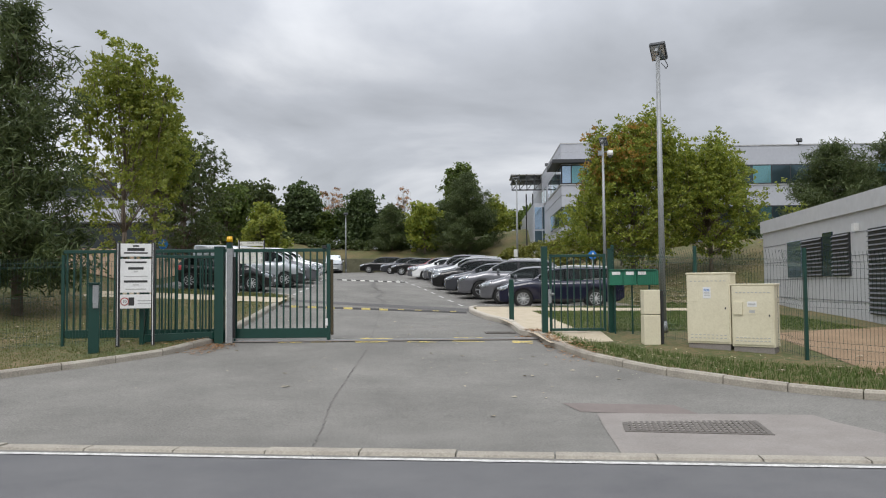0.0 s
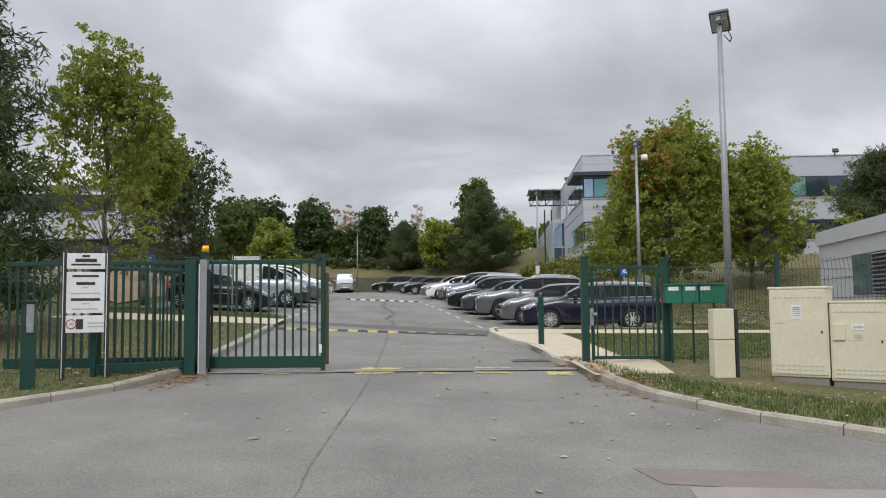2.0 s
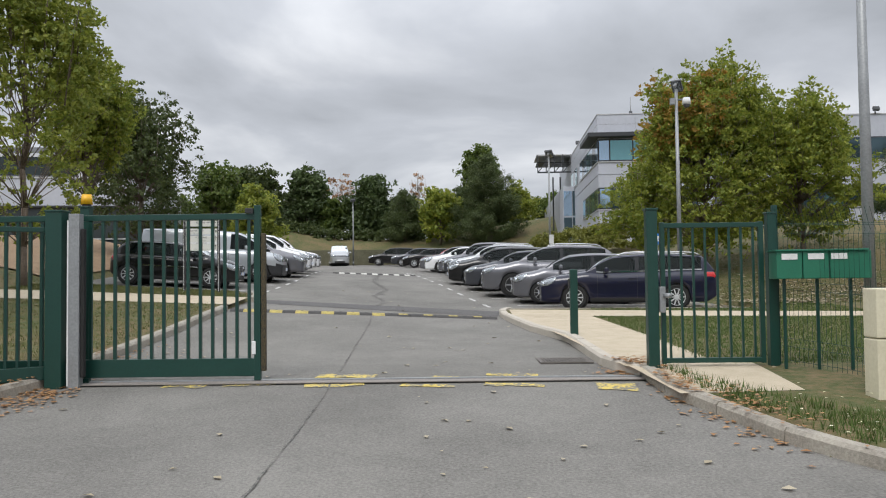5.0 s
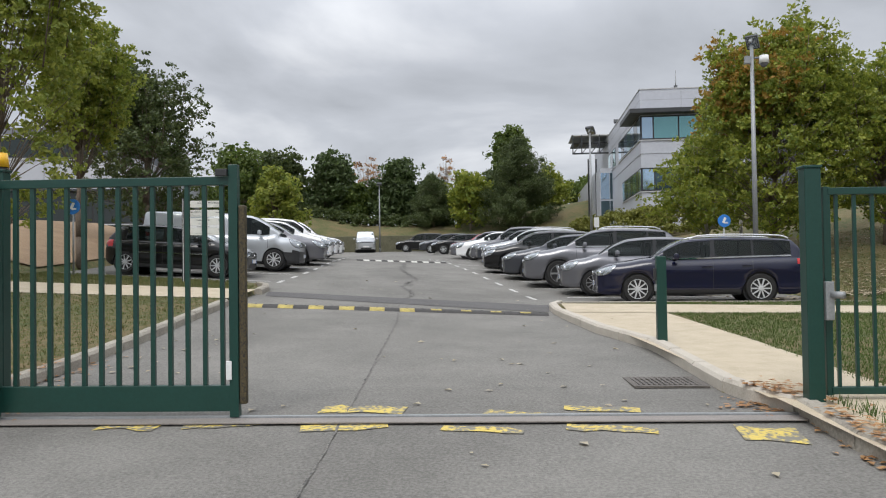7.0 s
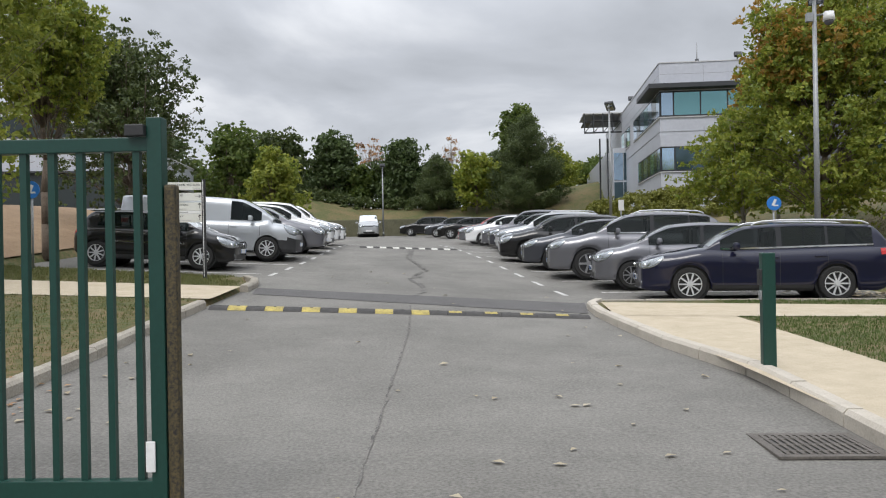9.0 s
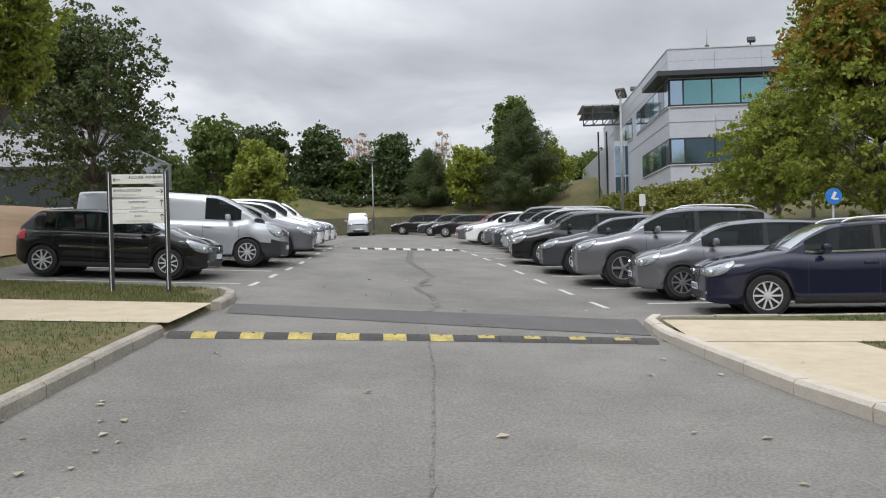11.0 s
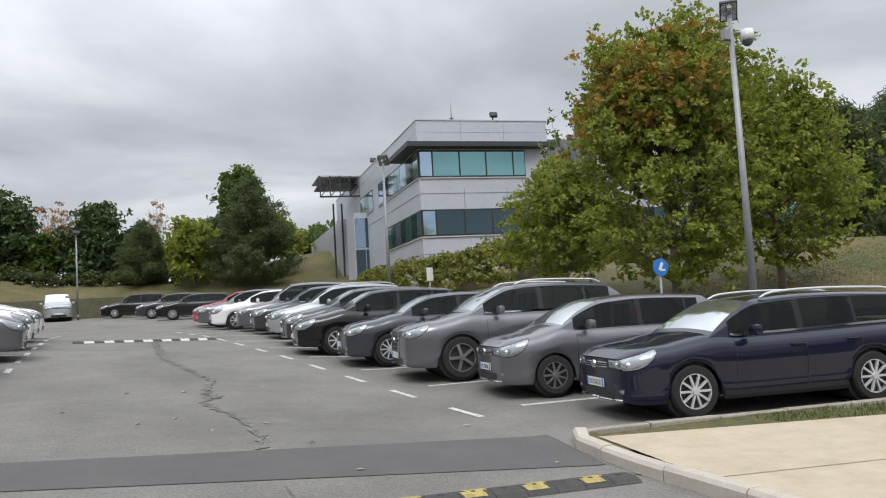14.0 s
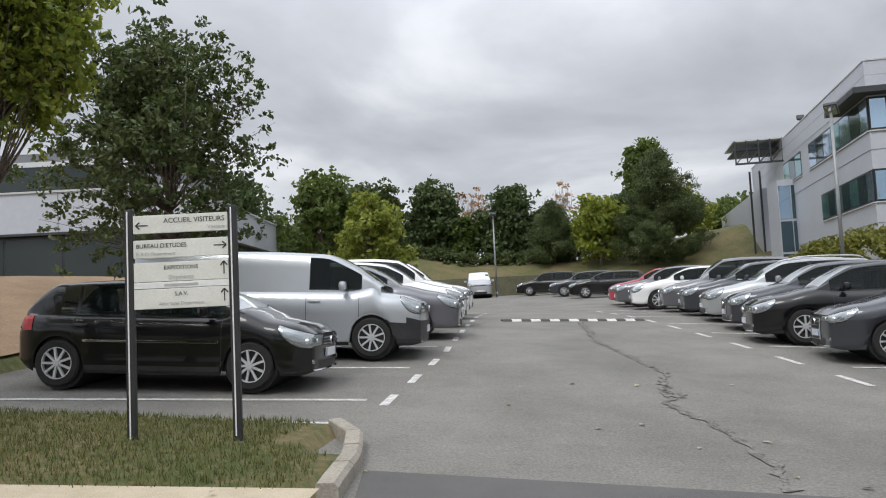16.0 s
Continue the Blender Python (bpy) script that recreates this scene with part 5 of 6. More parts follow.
            bmesh.ops.create_uvsphere(bm, u_segments=14, v_segments=8, radius=1, matrix=Matrix.Translation((c.x - 0.012, sgn * c.y, c.z)) @ Matrix.Diagonal((rr * 0.75, rr * 0.75, rr * 0.85, 1)))
            part("lamp_lens", bm, LENS, hs, "", True)
        patch("tail_light", lambda c: c.x < xr + 0.06 * L and sgn * c.y > hw * 0.62 and tail - 0.20 < c.z < tail - 0.05, TAIL_RED, 0.008)
    big = grille_z[1] - grille_z[0] > 0.2
    gz0, gz1 = (zb0 + 0.13, nose - 0.03) if big else (lz0 + 0.02, lz1 - 0.025)
    gw = 0.44 if big else 0.53
    gr = skin("grille", lambda u, v: front((2 * u - 1) * gw * (1 - (0.18 * (1 - v) if big else 0)), gz0 + (gz1 - gz0) * v), 14, 6, BLACK_PL)
    nb = 7 if big else 3
    for k in range(nb):
        zc = gz0 + (gz1 - gz0) * (k + 0.5) / nb
        skin("grille_bar", lambda u, v: front((2 * u - 1) * gw * 0.95 * (1 - (0.18 * (1 - (k + 0.5) / nb) if big else 0)), zc + 0.012 * (v - 0.5)), 10, 2, CHROME if (k == nb - 1 or not big and k == 0) else LOUVRE, gr, lift=0.02)
    skin("air_intake", lambda u, v: front((2 * u - 1) * (0.62 + 0.1 * v), zb0 + 0.05 + 0.13 * v), 14, 3, BLACK_PL)
    if big:
        for sg in (-1, 1):
            skin("grille_frame", lambda u, v: front(gw * (0.82 + 0.18 * u) + 0.05 * v - 0.01, gz0 + (gz1 - gz0) * u), 8, 2, CHROME, gr, lift=0.02, mirror=sg < 0)
    for sgn in (-1, 1):
        patch("sill", lambda c: c.z < zb0 + 0.085 and sgn * c.y > 0 and abs(c.x) < wb / 2 - r * 1.2, BLACK_PL, 0.004)
    if black_bumper:
        patch("bumper", lambda c: c.x > xf - 0.115 * L and c.z < 0.60, BLACK_PL, 0.008)
        patch("bumper", lambda c: c.x < xr + 0.06 * L and c.z < 0.58, BLACK_PL, 0.008)
    if not detail:
        boxpart("number_plate", (xf + 0.075, 0, 0.44), (0.015, 0.52, 0.11), WHITE_PL, root, 0.003)
        for sgn in (-1, 1):
            boxpart("mirror", (xf - (cx + 0.085) * L, sgn * (hw + 0.09), belt + 0.06), (0.11, 0.19, 0.14), paint_m, root, 0.045)
        return root
    pl = boxpart("number_plate", (xf + 0.078, 0, 0.455), (0.015, 0.52, 0.11), WHITE_PL, root, 0.003)
    boxpart("plate_band", (xf + 0.0865, 0.24, 0.455), (0.003, 0.04, 0.105), BLUE_SIGN, pl, 0)
    boxpart("plate_band", (xf + 0.0865, -0.24, 0.455), (0.003, 0.04, 0.105), BLUE_SIGN, pl, 0)
    if plate:
        text("plate_number", plate, 0.092, Matrix.Translation((xf + 0.0875, 0, 0.452)) @ Matrix.Rotation(radians(90), 4, "Z"), INK, pl, "CENTER", 0.82)
    if badge:
        bm = bmesh.new()
        bmesh.ops.create_cone(bm, cap_ends=True, segments=20, radius1=0.055, radius2=0.05, depth=0.02, matrix=Matrix.Translation((xf + 0.09, 0, (gz0 + gz1) / 2 + (0.12 if big else 0))) @ Matrix.Rotation(radians(90), 4, "Y"))
        part("badge", bm, CHROME, root)

    tv, tf = [], []
    for k in range(21):
        f = k / 10 - 1
        yy = f * hw * 0.74
        xx = xf + 0.07 * (1 - abs(f) ** 2.5) * 0.75 + 0.006
        for dx, dz in ((0, 0), (0.02, 0.006), (0, 0.022)):
            tv.append((xx + dx, yy, zb0 + 0.05 + dz))
        if k:
            for q in range(2):
                tf.append((3 * k - 3 + q, 3 * k - 2 + q, 3 * k + 1 + q, 3 * k + q))
    link("bumper_trim", tv, tf, CHROME, root)
    for sgn in (-1, 1):
        boxpart("fog_lamp", (xf - 0.01, sgn * hw * 0.70, zb0 + 0.17), (0.06, 0.13, 0.06), LAMP_GLASS, root, 0.02)

    def side(u, kz, o=0.004):
        s = section(xf - u * L)
        zt = s[-1][1]
        z = zb0 + (zt - zb0) * kz
        y = np.interp(z, [q[1] for q in s], [q[0] for q in s])
        return y + o, z
    for sgn in (-1, 1):
        boxpart("mirror", (xf - (cx + 0.10) * L, sgn * (hw + 0.095), belt + 0.075), (0.12, 0.20, 0.145), paint_m, root, 0.05)
        boxpart("mirror_foot", (xf - (cx + 0.095) * L, sgn * (hw - 0.02), belt + 0.03), (0.06, 0.12, 0.05), BLACK_PL, root, 0.01)
        seams = [windows[0][0] + 0.005] + [b + 0.006 for _, b in windows[:2]]
        for i, u in enumerate(seams):
            v2, f2 = [], []
            for k, kz in enumerate(np.linspace(0.14, 0.97, 10)):
                y, z = side(u, kz)
                for d in (-0.004, 0.004):
                    v2.append((xf - u * L + d, sgn * y, z))
                if k:
                    f2.append((2 * k - 2, 2 * k - 1, 2 * k + 1, 2 * k))
            link("door_seam", v2, f2, BLACK_PL, root)
            if i:
                uh = u - 0.028
                y, z = side(uh, 0.80)
                boxpart("door_handle", (xf - uh * L, sgn * (y + 0.012), z), (0.2, 0.03, 0.035), paint_m, root, 0.01)
        if chrome_belt:
            v2, f2 = [], []
            for k, u in enumerate(np.linspace(windows[0][0], windows[-1][1], 24)):
                z0_ = top(u) - 0.03
                y = half(u) * 0.90
                zt = smooth_interp(u, roofx, roofz)
                zz = z0_ + 0.028 + (zt - z0_) * 0.03
                yy = y - tumble * (zz - z0_) + 0.013
                for d in (0, 0.03):
                    v2.append((xf - u * L, sgn * yy, zz + d))
                if k:
                    f2.append((2 * k - 2, 2 * k - 1, 2 * k + 1, 2 * k))
            link("window_trim", v2, f2, CHROME, root)
        if side_strip:
            y, z = side(0.5, 0.56)
            boxpart("side_strip", (xf - 0.53 * L, sgn * (y + 0.004), z), (L * 0.46, 0.016, 0.03), CHROME, root, 0.004)
        if rails:
            v2, f2 = [], []
            for k, u in enumerate(np.linspace(wsx + 0.02, rex, 22)):
                zt = smooth_interp(u, roofx, roofz)
                e = max(0, min((u - wsx - 0.02) / 0.03, (rex - u) / 0.03, 1))
                cy, cz = sgn * (half(u) * 0.90 - tumble * (zt - top(u)) - 0.055), zt + 0.02 + 0.05 * e
                for q in range(8):
                    a = q * math.pi / 4
                    v2.append((xf - u * L, cy + 0.018 * math.cos(a), cz + 0.018 * math.sin(a)))
                if k:
                    for q in range(8):
                        f2.append((8 * k - 8 + q, 8 * k - 8 + (q + 1) % 8, 8 * k + (q + 1) % 8, 8 * k + q))
            link("roof_rail", v2, f2, ALLOY, root, "", True)
    bm = bmesh.new()
    for sy in (-0.35, 0.25):
        tube(bm, (xf - (cx + 0.01) * L, sy, cowl + 0.03), (xf - (cx + 0.02) * L, sy + 0.42, cowl + 0.075), 0.012, n=6)
    part("wiper", bm, BLACK_PL, root)
    return root


P_NAVY = paint("paint_navy", (0.004, 0.005, 0.022), 0.0)
P_GREY = paint("paint_grey", (0.15, 0.15, 0.163), 0.6)
P_GREY2 = paint("paint_anthracite", (0.055, 0.058, 0.068), 0.5)
P_BLACK = paint("paint_black", (0.005, 0.005, 0.0055), 0.0)
P_BLUEBLACK = paint("paint_blue_black", (0.012, 0.016, 0.027), 0.0)
P_SILVER = paint("paint_silver", (0.42, 0.43, 0.44), 0.6)
P_WHITE = paint("paint_white", (0.72, 0.72, 0.72), 0.0)
P_RED = paint("paint_red", (0.36, 0.05, 0.07), 0.0)
P_VAN = paint("paint_van_silver", (0.44, 0.46, 0.48), 0.45)
DARK_ALLOY = mat("alloy_dark", (0.30, 0.30, 0.305), (0.40, 0.40, 0.405), 0.3, 0.7, scale=10)


def stand(wx, wy, rz, wb, W, nearside, r):
    """The pose of a car whose visible front wheel touches the ground at (wx, wy). nearside: +1 where that wheel is on local +Y."""
    c, s = math.cos(radians(rz)), math.sin(radians(rz))
    lx, ly = wb / 2, nearside * (W / 2 - 0.0)
    x, y = wx - (c * lx - s * ly), wy - (s * lx + c * ly)
    z0, z1 = road_z(x - c * 1.3, y - s * 1.3), road_z(x + c * 1.3, y + s * 1.3)
    return pose(x, y, (z0 + z1) / 2 + 0.012, 0, -math.degrees(math.atan2(z1 - z0, 2.6)), rz)


# the row on the office side, noses to the drive
ROW = lambda i: (3.2 - 0.61 * i, 30.0 + 2.5 * i)
RZ = 173
car(stand(3.2, 29.98, RZ, 2.64, 1.8, 1, 0.325), P_NAVY, "dark blue estate car with chrome roof rails", L=4.56, W=1.80, H=1.46, wb=2.64, fo=0.88, r=0.325, nose=0.68, hood=0.93, cowl=1.0, belt=0.97, tail=1.02, cx=0.275, wsx=0.43, rex=0.91, tex=0.99, windows=((0.365, 0.545), (0.56, 0.73), (0.745, 0.915)), spokes=10, rails=True, chrome_belt=True, plate="DX 635 CX", grille_z=(0.60, 0.70), lamp_z=(0.60, 0.73))
car(stand(2.62, 32.6, RZ + 2, 2.47, 1.68, 1, 0.30), P_GREY, "grey compact hatchback with white number plate", L=3.97, W=1.68, H=1.46, wb=2.47, fo=0.80, r=0.30, nose=0.68, hood=0.93, cowl=1.02, belt=0.98, tail=0.98, cx=0.25, wsx=0.44, rex=0.90, tex=0.99, windows=((0.36, 0.58), (0.6, 0.80), (0.815, 0.87)), spokes=9, alloy=DARK_ALLOY, plate="DC 720 RV", grille_z=(0.60, 0.70), lamp_z=(0.62, 0.76))
car(stand(1.98, 34.93, RZ + 2, 2.66, 1.85, 1, 0.37), P_GREY, "grey crossover with a large black spindle grille", L=4.63, W=1.85, H=1.65, wb=2.66, fo=0.98, r=0.37, nose=0.80, hood=1.05, cowl=1.15, belt=1.12, tail=1.12, cx=0.27, wsx=0.44, rex=0.84, tex=0.985, windows=((0.37, 0.55), (0.565, 0.75), (0.76, 0.87)), spokes=5, alloy=DARK_ALLOY, chrome_belt=True, black_bumper=False, grille_z=(0.42, 0.86), lamp_z=(0.74, 0.86), rails=True)
car(stand(1.36, 37.5, RZ + 3, 2.6, 1.79, 1, 0.315), P_GREY2, "anthracite hatchback with wide dark grille", L=4.3, W=1.79, H=1.42, wb=2.6, fo=0.87, grille_z=(0.44, 0.70), lamp_z=(0.60, 0.70))
car(stand(0.77, 40.0, RZ + 3, 2.64, 1.81, 1, 0.32), P_BLACK, "black hatchback with silver alloy wheels", L=4.3, W=1.81, H=1.48, wb=2.64, fo=0.9, r=0.32, spokes=8, grille_z=(0.58, 0.66), lamp_z=(0.64, 0.78))
far_row = [
    (0.88, 42.6, P_GREY2, "dark grey family car with black grille", 1.47, 0.46),
    (0.78, 45.1, P_SILVER, "silver family car in the parked row", 1.52, 0.55),
    (0.55, 47.5, P_GREY2, "dark grey car with upright grille", 1.50, 0.46),
    (0.25, 50.0, P_GREY, "brownish grey tall family car", 1.66, 0.55),
    (-0.52, 52.5, P_WHITE, "white saloon with large alloy wheels", 1.44, 0.46),
    (-0.9, 55.3, P_GREY, "grey estate car in the parked row", 1.5, 0.55),
    (-1.0, 58.0, P_RED, "faded red hatchback in the parked row", 1.48, 0.55),
    (-2.7, 68.7, P_BLACK, "black hatchback at the far end", 1.42, 0.55),
    (-3.9, 73.2, P_GREY2, "dark grey hatchback at the far end", 1.48, 0.55),
    (-6.3, 78.4, P_BLACK, "black estate car at the far end", 1.55, 0.55),
]
for i, (x, y, pm, lb_, h_, g0) in enumerate(far_row):
    car(stand(x, y, RZ + 5, 2.65, 1.8, 1, 0.32), pm, lb_, L=4.45, W=1.8, H=h_, wb=2.65, fo=0.88, r=0.32, detail=(i < 5), spokes=(8, 10, 5, 7)[i % 4], chrome_belt=i in (2, 3), rails=i == 1, grille_z=(g0, 0.68))

# the row on the other side, noses to the drive
car(stand(-7.62, 33.6, 4, 2.54, 1.72, -1, 0.31), P_BLACK, "black hatchback with a thin chrome side strip", L=3.88, W=1.70, H=1.36, wb=2.54, fo=0.76, r=0.30, nose=0.61, hood=0.87, cowl=0.98, belt=0.91, tail=0.95, cx=0.24, wsx=0.46, rex=0.88, tex=0.985, windows=((0.36, 0.58), (0.6, 0.79), (0.80, 0.85)), spokes=9, side_strip=True, grille_z=(0.40, 0.5), lamp_z=(0.64, 0.80))
car(stand(-6.82, 36.63, 6, 3.1, 1.95, -1, 0.335), P_VAN, "silver panel van with black front bumper", L=4.95, W=1.95, H=1.72, wb=3.1, fo=0.78, r=0.32, nose=0.80, hood=1.05, cowl=1.16, belt=1.08, tail=1.08, cx=0.15, wsx=0.325, rex=0.985, tex=0.999, windows=((0.225, 0.37),), spokes=9, alloy=ALLOY, black_bumper=True, name="van", category="van", grille_z=(0.78, 0.88), lamp_z=(0.74, 0.95), tumble=0.13, rear_glass=False)
for i, (pm, lb_) in enumerate(((P_GREY, "grey hatchback parked beyond the van"), (P_WHITE, "white hatchback in the shorter row"), (P_WHITE, "white crossover in the shorter row"), (P_WHITE, "white estate car in the shorter row"))):
    car(stand(-6.7 - 0.25 * i, 39.5 + 2.7 * i, 6, 2.65, 1.8, -1, 0.32), pm, lb_, L=4.4, W=1.8, H=(1.45, 1.48, 1.6, 1.6)[i], wb=2.65, fo=0.88, r=0.32, detail=(i < 2), group="parked cars, shorter row")
car(pose(-10.0, 80, road_z(-10, 80) + 0.01, 0, 0, -80), P_SILVER, "small silver van at the far end", L=4.1, W=1.75, H=1.8, wb=2.7, fo=0.8, r=0.31, detail=False, name="van", category="van", nose=0.8, hood=1.05, cowl=1.15, belt=1.1, tail=1.1, cx=0.2, wsx=0.36, rex=0.96, tex=0.995, windows=((0.3, 0.45),), rear_glass=False, tumble=0.12)


# ---- trees and planting ----
def leaf_cloud(centres, n, size, spread, rng, squash=0.8, narrow=1.0):
    """Leaves in sprays round branch tips, each a bent pair of faces."""
    k = max(1, n // 14)
    spray = centres[rng.integers(0, len(centres), k)] + rng.normal(0, 1, (k, 3)) * np.array([spread, spread, spread * squash])
    p = spray[rng.integers(0, k, n)] + rng.normal(0, 1, (n, 3)) * size * np.array([1.15, 1.15, 0.75])
    a = rng.normal(0, 1, (n, 3))
    a /= np.linalg.norm(a, axis=1)[:, None]
    b = np.cross(a, rng.normal(0, 1, (n, 3)))
    b /= np.linalg.norm(b, axis=1)[:, None]
    up = np.cross(a, b)
    s = (size * rng.uniform(0.6, 1.25, n))[:, None]
    w = s * 0.62 * narrow
    q = np.stack([p - a * s, p + b * w + up * s * 0.2, p + a * s, p - b * w + up * s * 0.2], axis=1).reshape(-1, 3)
    k = np.arange(n)[:, None] * 4
    f = np.concatenate([k + np.array([0, 1, 2]), k + np.array([0, 2, 3])], axis=0)
    return q, f


def np_mesh(name, q, f, material, parent, kind=""):
    me = bpy.data.meshes.new(name)
    me.from_pydata(q.tolist(), [], f.tolist())
    me.materials.append(material)
    ob = new(name, me)
    ob.parent = parent
    if kind:
        ob["kind"] = kind
    return ob


def broadleaf(x, y, h, crown_r, crown_lo, leaf, label, n=7000, size=0.11, seed=1, bark=BARK, trunk_r=0.12, lean=(0, 0), tips=110, leaf2=None, spiky=0.0, base=None, name="tree", sparse=1.0):
    rng = np.random.default_rng(seed)
    z0 = ground_z(x, y) if base is None else base
    root = empty(name, Matrix.Translation((x, y, z0)), label, "tree", "trees")
    bm = bmesh.new()
    steps = 7
    pts = [Vector((lean[0] * (i / steps) ** 2 + rng.normal(0, 0.03) * i / 2, lean[1] * (i / steps) ** 2 + rng.normal(0, 0.03) * i / 2, h * 0.85 * i / steps - (0.1 if i == 0 else 0))) for i in range(steps + 1)]
    for i in range(steps):
        tube(bm, pts[i], pts[i + 1], trunk_r * (1 - 0.85 * i / steps), trunk_r * (1 - 0.85 * (i + 1) / steps), 8)
    cen = []
    lobes = [(rng.uniform(0, 6.283), rng.uniform(0.1, 0.9), rng.uniform(0.75, 1.2)) for _ in range(9)]
    for i in range(tips):
        zz = crown_lo + (h - crown_lo) * rng.uniform(0, 1) ** 0.85
        t = (zz - crown_lo) / (h - crown_lo)
        prof = (min(1, t / 0.2 + 0.25) ** 0.7) * (1 - max(0, (t - 0.3) / 0.7) ** 2.3) ** 0.75
        a = rng.uniform(0, 2 * math.pi)
        # the outline swells and shrinks from limb to limb
        swell = 1.0
        for la, lt, lw in lobes:
            swell += (lw - 1) * math.exp(-((math.cos(a) - math.cos(la)) ** 2 + (math.sin(a) - math.sin(la)) ** 2) * 2.5 - ((t - lt) * 4) ** 2) * 1.3
        rr = crown_r * (prof * rng.uniform(0.2, 1.0) ** 0.45 * swell + 0.03)
        k = min(1.0, zz / (h * 0.85))
        axis_p = pts[min(steps, int(k * steps))]
        tip = Vector((axis_p.x + rr * math.cos(a), axis_p.y + rr * math.sin(a), zz + rng.uniform(0, spiky * 0.3)))
        fork = pts[max(1, min(steps, int(k * steps * rng.uniform(0.55, 0.85))))]
        midp = fork.lerp(tip, 0.5) + Vector((0, 0, 0.12 * rr))
        tube(bm, fork, midp, trunk_r * 0.15, trunk_r * 0.08, 4)
        tube(bm, midp, tip, trunk_r * 0.08, trunk_r * 0.03, 4)
        for f in (1.0, 0.85, 0.7, 0.55):
            cen.append(tuple(midp.lerp(tip, f * 2 - 1)))
    # upright shoots over the crown
    for i in range(int(24 * min(1.0, spiky))):
        a, q_ = rng.uniform(0, 6.283), crown_r * 0.72 * rng.uniform(0.05, 1) ** 0.5
        zt = h - (h - crown_lo) * 0.45 * (q_ / crown_r) ** 1.7 + spiky * rng.uniform(0.1, 0.9)
        x1, y1 = pts[-1].x + q_ * math.cos(a), pts[-1].y + q_ * math.sin(a)
        tube(bm, (x1 * 0.8, y1 * 0.8, zt - 2.2), (x1, y1, zt), 0.025, 0.008, 4)
        for f in np.linspace(0, 1, 22):
            w_ = 0.26 * (1 - f)
            cen.append((x1 * (0.8 + 0.2 * f) + rng.normal(0, w_), y1 * (0.8 + 0.2 * f) + rng.normal(0, w_), zt - 2.2 * (1 - f)))
    part("trunk", bm, bark, root, "", True)
    cen = np.array(cen)
    if n:
        sp = crown_r * 0.085 * sparse
        q, f = leaf_cloud(cen, n, size, sp, rng, 1.35)
        np_mesh("crown", q, f, leaf, root, "stuff")
        if leaf2:
            sel = cen[cen[:, 2] > np.quantile(cen[:, 2], 0.35)]
            sel = sel[sel[:, 0] < np.quantile(sel[:, 0], 0.6)]
            q, f = leaf_cloud(sel, n // 5, size, sp, rng)
            np_mesh("autumn_leaves", q, f, leaf2, root, "stuff")
    return root


def pine(x, y, h, rad, label, seed=1, lo=0.6, n_whorl=22, dens=1.0, bare=0.12, base=None):
    rng = np.random.default_rng(seed)
    z0 = ground_z(x, y) if base is None else base
    root = empty("pine_tree", Matrix.Translation((x, y, z0)), label, "tree", "trees")
    bm = bmesh.new()
    tube(bm, (0, 0, -0.1), (0, 0, h), 0.11 + h * 0.006, 0.02, 8)
    cen, tipv = [], []
    for i in range(n_whorl):
        t = i / (n_whorl - 1)
        z = lo + (h - lo - 0.2) * t
        L = rad * (1 - t) ** 0.75 + 0.18
        for k in range(int(6 - 2 * t)):
            a = rng.uniform(0, 2 * math.pi)
            l_ = L * rng.uniform(0.65, 1.1)
            d = Vector((math.cos(a), math.sin(a), 0.15 + 0.55 * t))
            p0 = Vector((0, 0, z + rng.uniform(-0.15, 0.15)))
            p1 = p0 + d * l_ * 0.6
            p2 = p1 + Vector((d.x, d.y, d.z + 0.3)) * l_ * 0.4
            tube(bm, p0, p1, 0.03, 0.018, 5)
            tube(bm, p1, p2, 0.018, 0.006, 5)
            for f in np.linspace(0.3, 1.0, max(3, int(l_ * 4))):
                q = p0.lerp(p1, f / 0.6) if f < 0.6 else p1.lerp(p2, (f - 0.6) / 0.4)
                cen.append(tuple(q))
    cen.append((0, 0, h))
    part("trunk", bm, BARK, root, "", True)
    cen = np.array(cen)
    n = int(len(cen) * 26 * dens)
    q, f = leaf_cloud(cen, n, 0.16, 0.13 + rad * 0.02, rng, 0.8, 0.16 + 0.1 * (rad > 2))
    np_mesh("crown", q, f, NEEDLE, root, "stuff")
    return root


def up(x, y, ztop):
    """Height of a plant whose top lies at that level."""
    return x, y, ztop - ground_z(x, y)


# around the gateway
pine(*up(-11.9, 23.5, 9.8), 2.3, "tall dark pine tree behind the fence", 3, 0.8, 26, 1.3)
broadleaf(*up(-11.4, 29.8, 10.2), 2.5, 1.5, LEAF_LIGHT, "maple with light green and yellow leaves", 17000, 0.075, 5, BARK, 0.11, spiky=0.9, tips=90)
broadleaf(*up(-11.9, 34.4, 8.7), 1.9, 4.0, LEAF_MAPLE, "dense green broadleaf tree on the bank", 22000, 0.07, 7, BARK, 0.11, spiky=0.5, tips=130)
broadleaf(*up(-12.9, 41.5, 9.2), 3.0, 0.9, LEAF_PURPLE, "dark green leaved tree behind parked cars", 26000, 0.075, 9, BARK, 0.13, spiky=0.6, tips=170)
# office side
broadleaf(*up(9.7, 39.1, 9.3), 2.9, 1.1, LEAF_MAPLE, "tall maple turning yellow and orange", 42000, 0.08, 13, BARK, 0.13, leaf2=LEAF_AUTUMN, spiky=1.4, tips=230)
broadleaf(*up(13.7, 39.6, 8.3), 2.6, 1.0, LEAF_MAPLE, "green maple with some yellow leaves", 28000, 0.08, 15, BARK, 0.12, spiky=1.2, tips=180)
